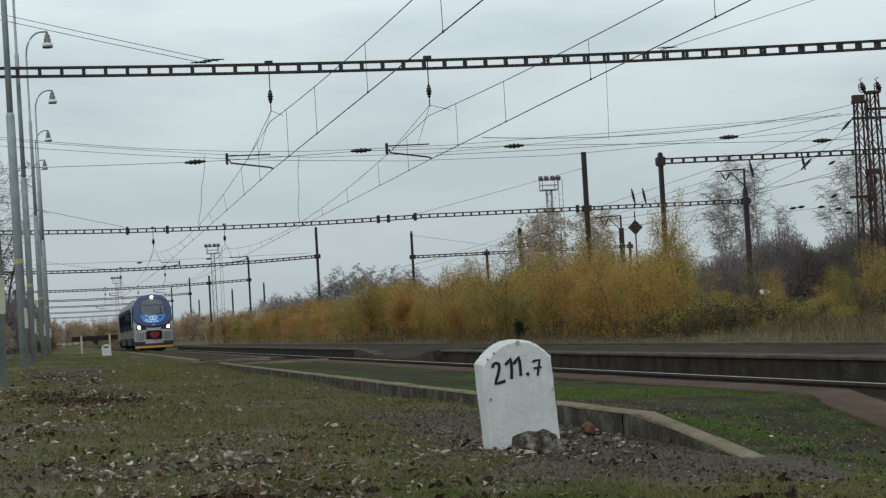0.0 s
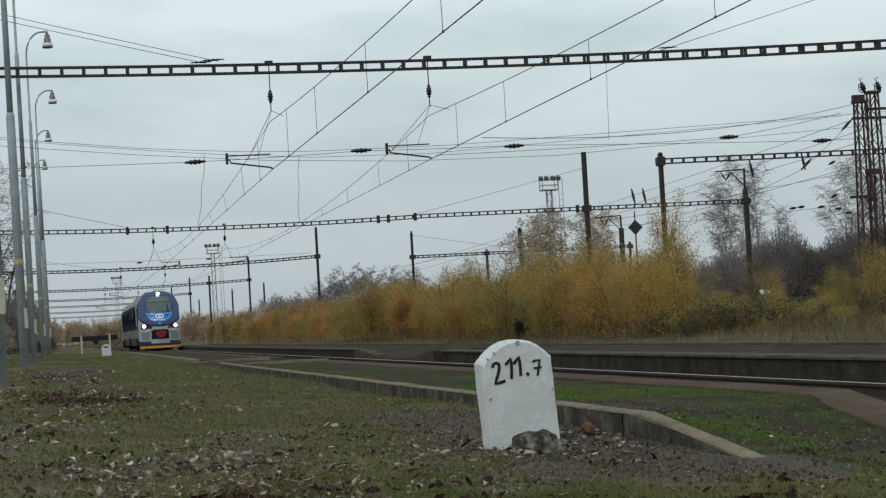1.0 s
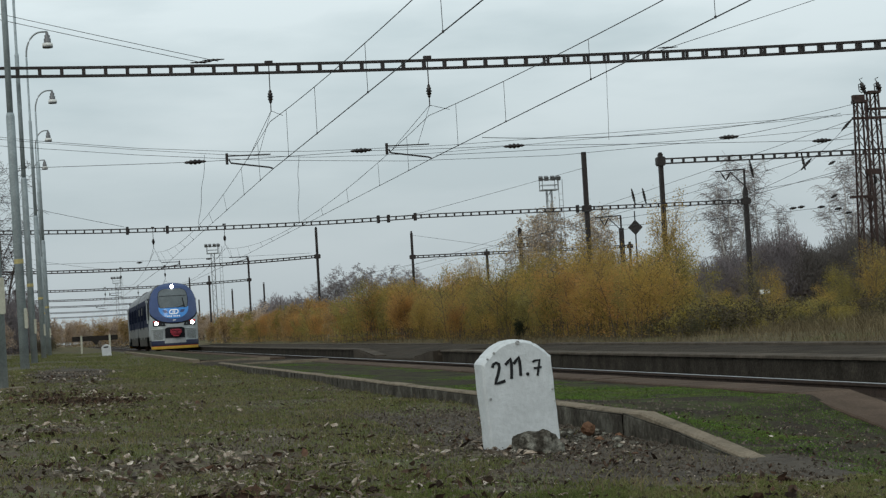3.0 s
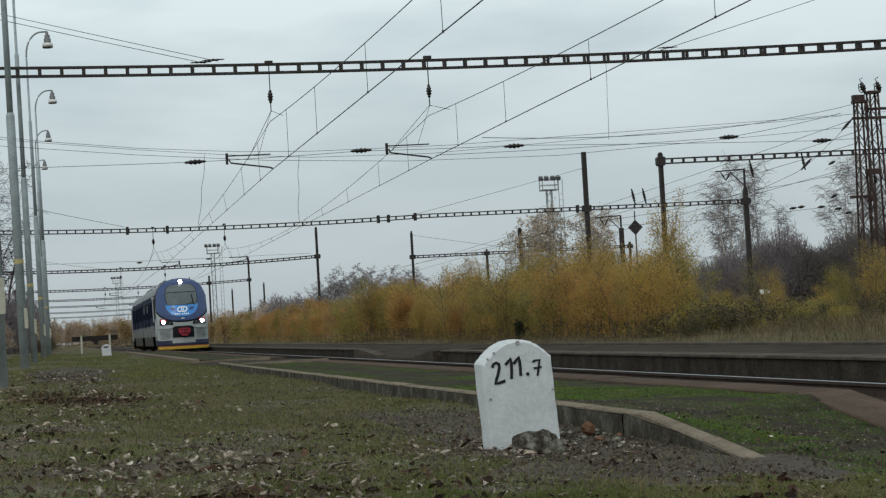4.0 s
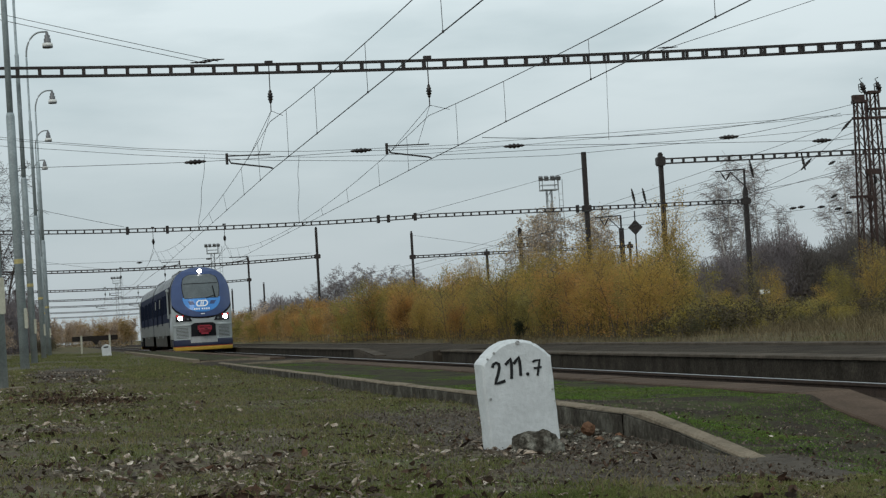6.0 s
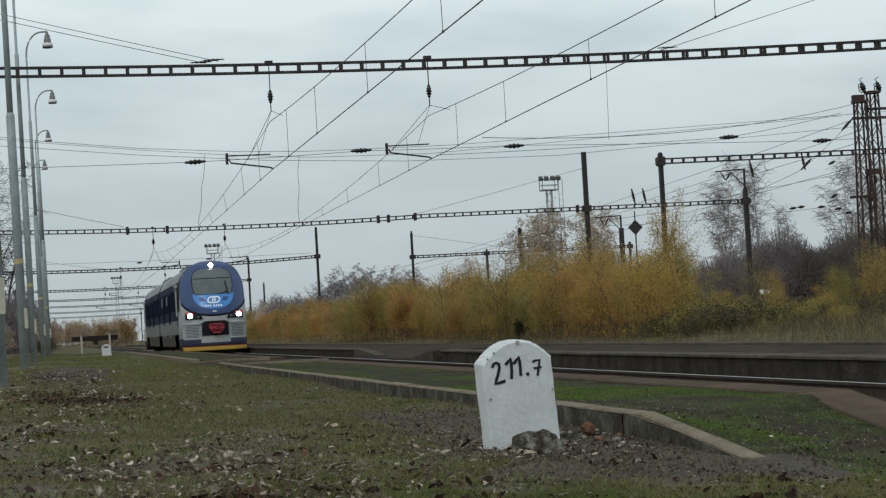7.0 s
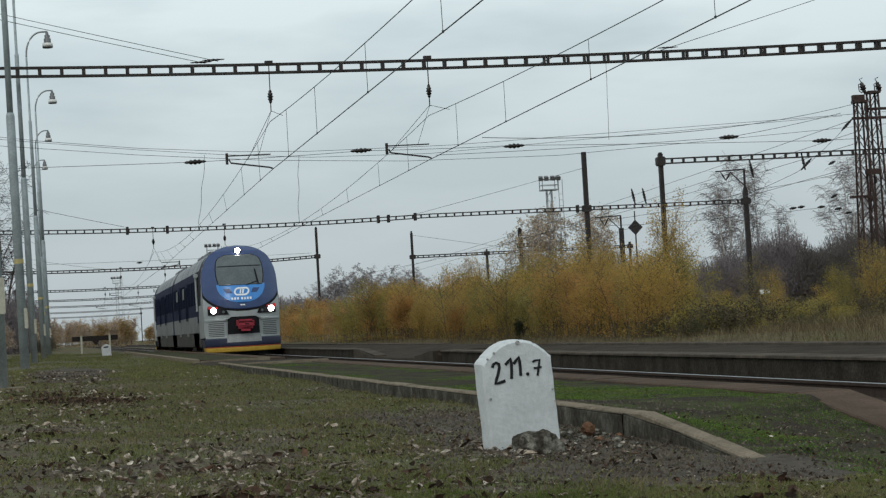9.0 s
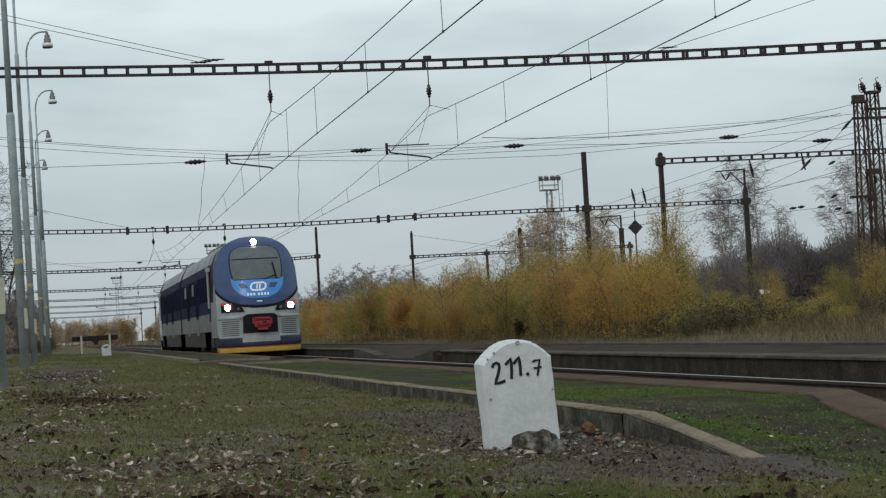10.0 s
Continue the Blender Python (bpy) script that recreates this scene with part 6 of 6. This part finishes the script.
def blades(name, count, place, height, width, mat, label, category, seed, lean=0.35):
    """Many single blades in one mesh: what nobody could count."""
    rnd = random.Random(seed)
    v, f = [], []
    while len(f) < count * 2:
        spot = place(rnd)
        if spot is None:
            continue
        x, y, z, k = spot
        h, w = height * k * rnd.uniform(0.5, 1.3), width * rnd.uniform(0.6, 1.4)
        a = rnd.uniform(0, 6.28)
        dx, dy = math.cos(a) * w / 2, math.sin(a) * w / 2
        lx, ly = rnd.gauss(0, lean) * h, rnd.gauss(0, lean) * h
        i = len(v)
        v += [(x - dx, y - dy, z - 0.01), (x + dx, y + dy, z - 0.01), (x + dx * 0.7 + lx * 0.4, y + dy * 0.7 + ly * 0.4, z + h * 0.6), (x - dx * 0.7 + lx * 0.4, y - dy * 0.7 + ly * 0.4, z + h * 0.6), (x + lx, y + ly, z + h)]
        f += [(i, i + 1, i + 2, i + 3), (i + 3, i + 2, i + 4)]
    g = Geo()
    g.v, g.f = v, f
    return tagged(part(name, g, mat), label, category, kind="stuff")


def lawn(rnd):
    y = 6.4 + 40 * rnd.random() ** 1.7
    x = rnd.uniform(-1.6 - 0.02 * y, 2.84)
    d = noise.noise((x * 0.9, y * 0.55, 7.0)) + 0.5 * noise.noise((x * 3, y * 2.4, 2.0))
    d += 0.22 * smooth_step(10, 15, y) + 0.3 * smooth_step(10.5, 14, y) * smooth_step(0.2, 0.9, x)
    if d < rnd.uniform(-0.25, 0.45) or (x > 1.92 - 0.4 * smooth_step(9, 7.4, y) and 7.3 < y < 14 and rnd.random() < 0.9):
        return None
    if worn(x, y) > rnd.uniform(-0.2, 0.5):
        return None
    return x, y, ground_z(x, y), 1.0


def platform_lawn(rnd):
    y = 5.9 + 32 * rnd.random() ** 1.9
    x = rnd.uniform(2.94, 4.62)
    d = 0.25 * smooth_step(3.45, 3.1, x) * smooth_step(7.8, 8.4, y) * smooth_step(9.6, 9.0, y) - 0.9 * smooth_step(3.3, 3.75, x) * smooth_step(11.2, 9.8, y)
    d += 0.4 * smooth_step(9.4, 10.4, y) * smooth_step(17.5, 14.0, y) - 0.25 * smooth_step(15, 20, y)
    if d + 1.25 * noise.noise((x * 0.9, y * 0.45, 1.0)) + 0.6 * noise.noise((x * 4, y * 3, 1.0)) < rnd.uniform(-0.15, 0.4):
        return None
    return x, y, cover_z(x, y) - 0.004, 0.8


def far_lawn(rnd):
    y = 32 + 85 * rnd.random() ** 1.4
    x = rnd.uniform(-3.5, 2.8)
    if noise.noise((x * 0.5, y * 0.12, 7.0)) < rnd.uniform(-0.4, 0.3):
        return None
    if worn(x, y) > rnd.uniform(-0.2, 0.5):
        return None
    return x, y, ground_z(x, y), 1.0


def ramp_lawn(rnd):
    x, y = rnd.uniform(1.0, 2.9), rnd.uniform(5.9, 7.6)
    if noise.noise((x * 1.6, y * 1.3, 5.0)) + 0.5 * noise.noise((x * 5, y * 3, 6.0)) - 0.5 * smooth_step(6.8, 7.6, y) < rnd.uniform(-0.25, 0.45):
        return None
    return x, y, ground_z(x, y), 0.9


def reeds(rnd):
    x, y = rnd.uniform(13.9, 46), rnd.uniform(36, 125)
    if noise.noise((x * 0.15, y * 0.1, 5.0)) < rnd.uniform(-0.5, 0.3):
        return None
    return x, y, ground_z(x, y), 0.32 + 0.45 * smooth_step(0.30, 0.40, x / y)


blades("grass", 150000, lawn, 0.021, 0.0045, M_BLADE, "short patchy autumn grass", "grass", 1, 0.9)
blades("grass", 80000, platform_lawn, 0.014, 0.0045, M_MOSS_BLADE, "short mossy grass on the platform", "grass", 2, 1.2)
blades("grass", 24000, ramp_lawn, 0.016, 0.004, M_BLADE, "short patchy autumn grass", "grass", 3, 1.1)
blades("grass", 9000, lawn, 0.055, 0.004, M_DRY, "thin dry grass stems on the bank", "grass", 8, 0.7)
blades("grass", 26000, far_lawn, 0.05, 0.014, M_BLADE, "short autumn grass along the bank", "grass", 6, 0.8)
blades("grass", 4500, ramp_lawn, 0.014, 0.005, M_MOSS_BLADE, "bright short grass before the platform end", "grass", 9, 1.1)
blades("dry_grass", 80000, reeds, 0.5, 0.013, M_DRY, "tall dry autumn grass on the disused yard", "dry grass", 4, 0.5)


def litter_spot(rnd):
    y = 6.3 + 34 * rnd.random() ** 2.0
    x = rnd.uniform(-1.7 - 0.03 * y, 2.82 if y > 7.5 else 2.3)
    d = noise.noise((x * 0.7, y * 0.5, 12.0)) + 0.9 * noise.noise((x * 2.2, y * 1.4, 4.0)) + 0.1 * smooth_step(9.5, 7.0, y) - 0.8 * smooth_step(0.9, 1.9, x) * smooth_step(10.0, 8.0, y)
    d -= 0.45 * smooth_step(10.5, 14, y) * smooth_step(0.2, 0.9, x)
    return None if d < rnd.uniform(-0.2, 0.6) else (x, y)


def rot_spot(rnd):
    # wet heaps: a drift near the lamp posts, the rest in small clumps
    if rnd.random() < 0.045:
        u = rnd.random()
        return -0.45 + 1.05 * u + rnd.gauss(0, 0.12), 21.2 - 2.0 * u + rnd.gauss(0, 1.3)
    y = 6.3 + 30 * rnd.random() ** 2.0
    x = rnd.uniform(-1.7 - 0.03 * y, 2.82 if y > 7.5 else 2.3)
    d = noise.noise((x * 3.1, y * 2.0, 31.0)) + 0.5 * noise.noise((x * 0.8, y * 0.6, 14.0)) - 0.4 * smooth_step(0.9, 1.9, x) * smooth_step(8.5, 7.0, y)
    d -= 0.4 * smooth_step(10.5, 14, y) * smooth_step(0.2, 0.9, x)
    return None if d < rnd.uniform(0.05, 0.6) else (x, y)


def ramp_spot(rnd):
    x, y = rnd.uniform(2.0, 4.58), rnd.uniform(6.0, 11.5)
    return None if 2.8 < x < 2.97 and y > 7.8 or noise.noise((x * 1.2, y * 0.8, 21.0)) < rnd.uniform(-0.5, 0.4) else (x, y)


def scrap_spot(rnd):
    y = 6.2 + 20 * rnd.random() ** 1.9
    x = rnd.uniform(-1.4 - 0.03 * y, 2.82)
    return None if noise.noise((x * 1.7, y * 1.2, 51.0)) + 0.5 * noise.noise((x * 6, y * 4, 9.0)) < rnd.uniform(-0.4, 0.5) else (x, y)


def front_spot(rnd):
    # heavy dark leaves that gather in clumps at the near edge of the grass
    x, y = rnd.uniform(-0.3, 2.9), rnd.uniform(6.15, 7.3)
    return None if noise.noise((x * 2.6, y * 1.8, 44.0)) + 0.4 * noise.noise((x * 7, y * 5, 3.0)) < rnd.uniform(0.22, 0.5) else (x, y)


def build_litter(count, spot, low, high, mat, label, seed, tilt):
    """Dead leaves scattered over the bank, curled and flat."""
    rnd = random.Random(seed)
    g = Geo()
    n = 0
    while n < count:
        at = spot(rnd)
        if at is None:
            continue
        x, y = at
        s, a = rnd.uniform(low, high) * rnd.choice((1, 1, 1.3, 1.7)) * (0.8 + 0.02 * y), rnd.uniform(0, 6.28)
        up = rnd.uniform(0.0, 0.6)
        m = Matrix.Translation((x, y, cover_z(x, y) + rnd.uniform(0.006, 0.018))) @ Euler((rnd.gauss(0, tilt), rnd.gauss(0, tilt * 0.8), a)).to_matrix().to_4x4()
        w1, w2 = rnd.uniform(0.3, 0.75), rnd.uniform(0.25, 0.7)
        bend = rnd.uniform(-0.5, 0.9)
        p = [(-s * 1.2, 0, bend * s * 0.4), (-0.3 * s, -w1 * s, up * s), (-0.3 * s, 0, 0), (-0.3 * s, w2 * s, up * s * 0.6), (0.5 * s, -w2 * s, up * s * 1.3), (0.5 * s, 0, 0.1 * s), (0.5 * s, w1 * s * 0.8, up * s * 0.8), (s * 1.25, 0.1 * s, bend * s)]
        g.add([m @ Vector(q) for q in p], [(0, 1, 2), (0, 2, 3), (1, 4, 5, 2), (2, 5, 6, 3), (4, 7, 5), (5, 7, 6)])
        n += 1
    tagged(part("leaf_litter", g, mat), label, "leaves", kind="stuff")


build_litter(4400, litter_spot, 0.007, 0.0185, M_LEAF_DEAD, "pale grey-brown dead leaves scattered on the grass", 77, 0.4)
build_litter(2700, rot_spot, 0.008, 0.018, M_LEAF_ROT, "dark wet rotting leaves in clumps on the grass", 78, 0.7)
build_litter(130, front_spot, 0.013, 0.024, M_LEAF_ROT, "large curled dark brown leaves in the near grass", 84, 0.8)
build_litter(5200, scrap_spot, 0.003, 0.0065, M_LEAF_DEAD, "pale crumbs of dead leaves among the grass", 85, 0.4)
build_litter(4200, scrap_spot, 0.003, 0.0075, M_LEAF_ROT, "dark crumbs of rotten leaves among the grass", 86, 0.7)
build_litter(420, ramp_spot, 0.004, 0.008, M_LEAF_DEAD, "pale dead leaf scraps on the platform end", 81, 0.4)
build_litter(700, ramp_spot, 0.005, 0.010, M_LEAF_ROT, "dark dead leaf scraps on the platform end", 82, 0.6)


def build_clods():
    """Small lumps of soil and gravel that break up the bare patches."""
    rnd = random.Random(78)
    g = Geo()
    n = 0
    while n < 46000:
        y = 6.3 + 36 * rnd.random() ** 1.8
        x = rnd.uniform(-1.7 - 0.03 * y, 2.82)
        if rnd.random() < 0.16:
            x, y = rnd.uniform(1.5, 2.82), rnd.uniform(7.2, 14.5)
        if rnd.random() < 0.14:
            x, y = rnd.uniform(2.3, 4.6), 6.0 + 6.5 * rnd.random() ** 1.3
            if 2.82 < x < 2.95 and y > 7.8:
                continue
            if noise.noise((x * 0.9, y * 0.45, 1.0)) > 0.15:
                continue
        s = rnd.uniform(0.003, 0.010) * rnd.choice((1, 1, 1, 1.6)) * (0.8 + 0.025 * y)
        z = cover_z(x, y) + s * 0.2
        a = rnd.uniform(0, 6.28)
        p = [(x + s * math.cos(a + k * 2.09) * rnd.uniform(0.7, 1.4), y + s * math.sin(a + k * 2.09), z - s * 0.4) for k in range(3)] + [(x + rnd.gauss(0, 0.3) * s, y, z + s * rnd.uniform(0.5, 1.0))]
        g.add(p, [(0, 1, 3), (1, 2, 3), (2, 0, 3)])
        n += 1
    tagged(part("soil_clods", g, M_CLOD), "small clods of soil and gravel on the ground", "soil", kind="stuff")


build_clods()

# small signs in the yard
sign = thing("diamond_sign", pose(34.7, 120.0, 6.0), "dark diamond-shaped signal board on its hanger", "sign")
part("board", Geo().box(-0.33, -0.03, -0.33, 0.33, 0.03, 0.33, Matrix.Rotation(radians(45), 4, "Y"), bev=0.02), M_STEEL, sign)
part("hanger", Geo().strut((0, 0, 0.4), (0, 0, 1.0), 0.06).strut((0, 0, -0.4), (0, 0, -6.2), 0.07), M_STEEL, sign)
for dx in (-0.18, 0.16):
    sgn = thing("white_sign", pose(39.2 + dx, 110.0, 1.55), "small white sign board on a thin post", "sign", "small white signs")
    part("board", Geo().box(-0.13, -0.02, -0.12, 0.13, 0.02, 0.12, bev=0.01), M_WHITE, sgn)
    part("post", Geo().strut((0, 0.04, -1.7), (0, 0.04, 0.1), 0.035), M_STEEL, sgn)


# ---- the railcar rolls in and slows ----
TRAIN_T = (0.0, 2.5, 5.0, 7.5, 9.0, 10.0)
TRAIN_Y = (151.88, 127.77, 105.37, 86.13, 75.56, 68.73)


def train_y(t):
    c = np.polyfit(TRAIN_T, TRAIN_Y, 3)
    return float(np.polyval(c, t))


def motions():
    walk(railcar, [(k * 0.5, pose(TRACK_1 + 0.045, train_y(k * 0.5), RAIL_Z)) for k in range(21)])
    for ob, y in wheelsets:
        rows = []
        for k in range(151):
            t = min(10.0, k / 15)
            turn = math.degrees((train_y(0.0) - train_y(t)) / 0.42)
            rows.append((t, pose(0, y, 0.42, turn % 360.0)))
        walk(ob, rows)


motions()
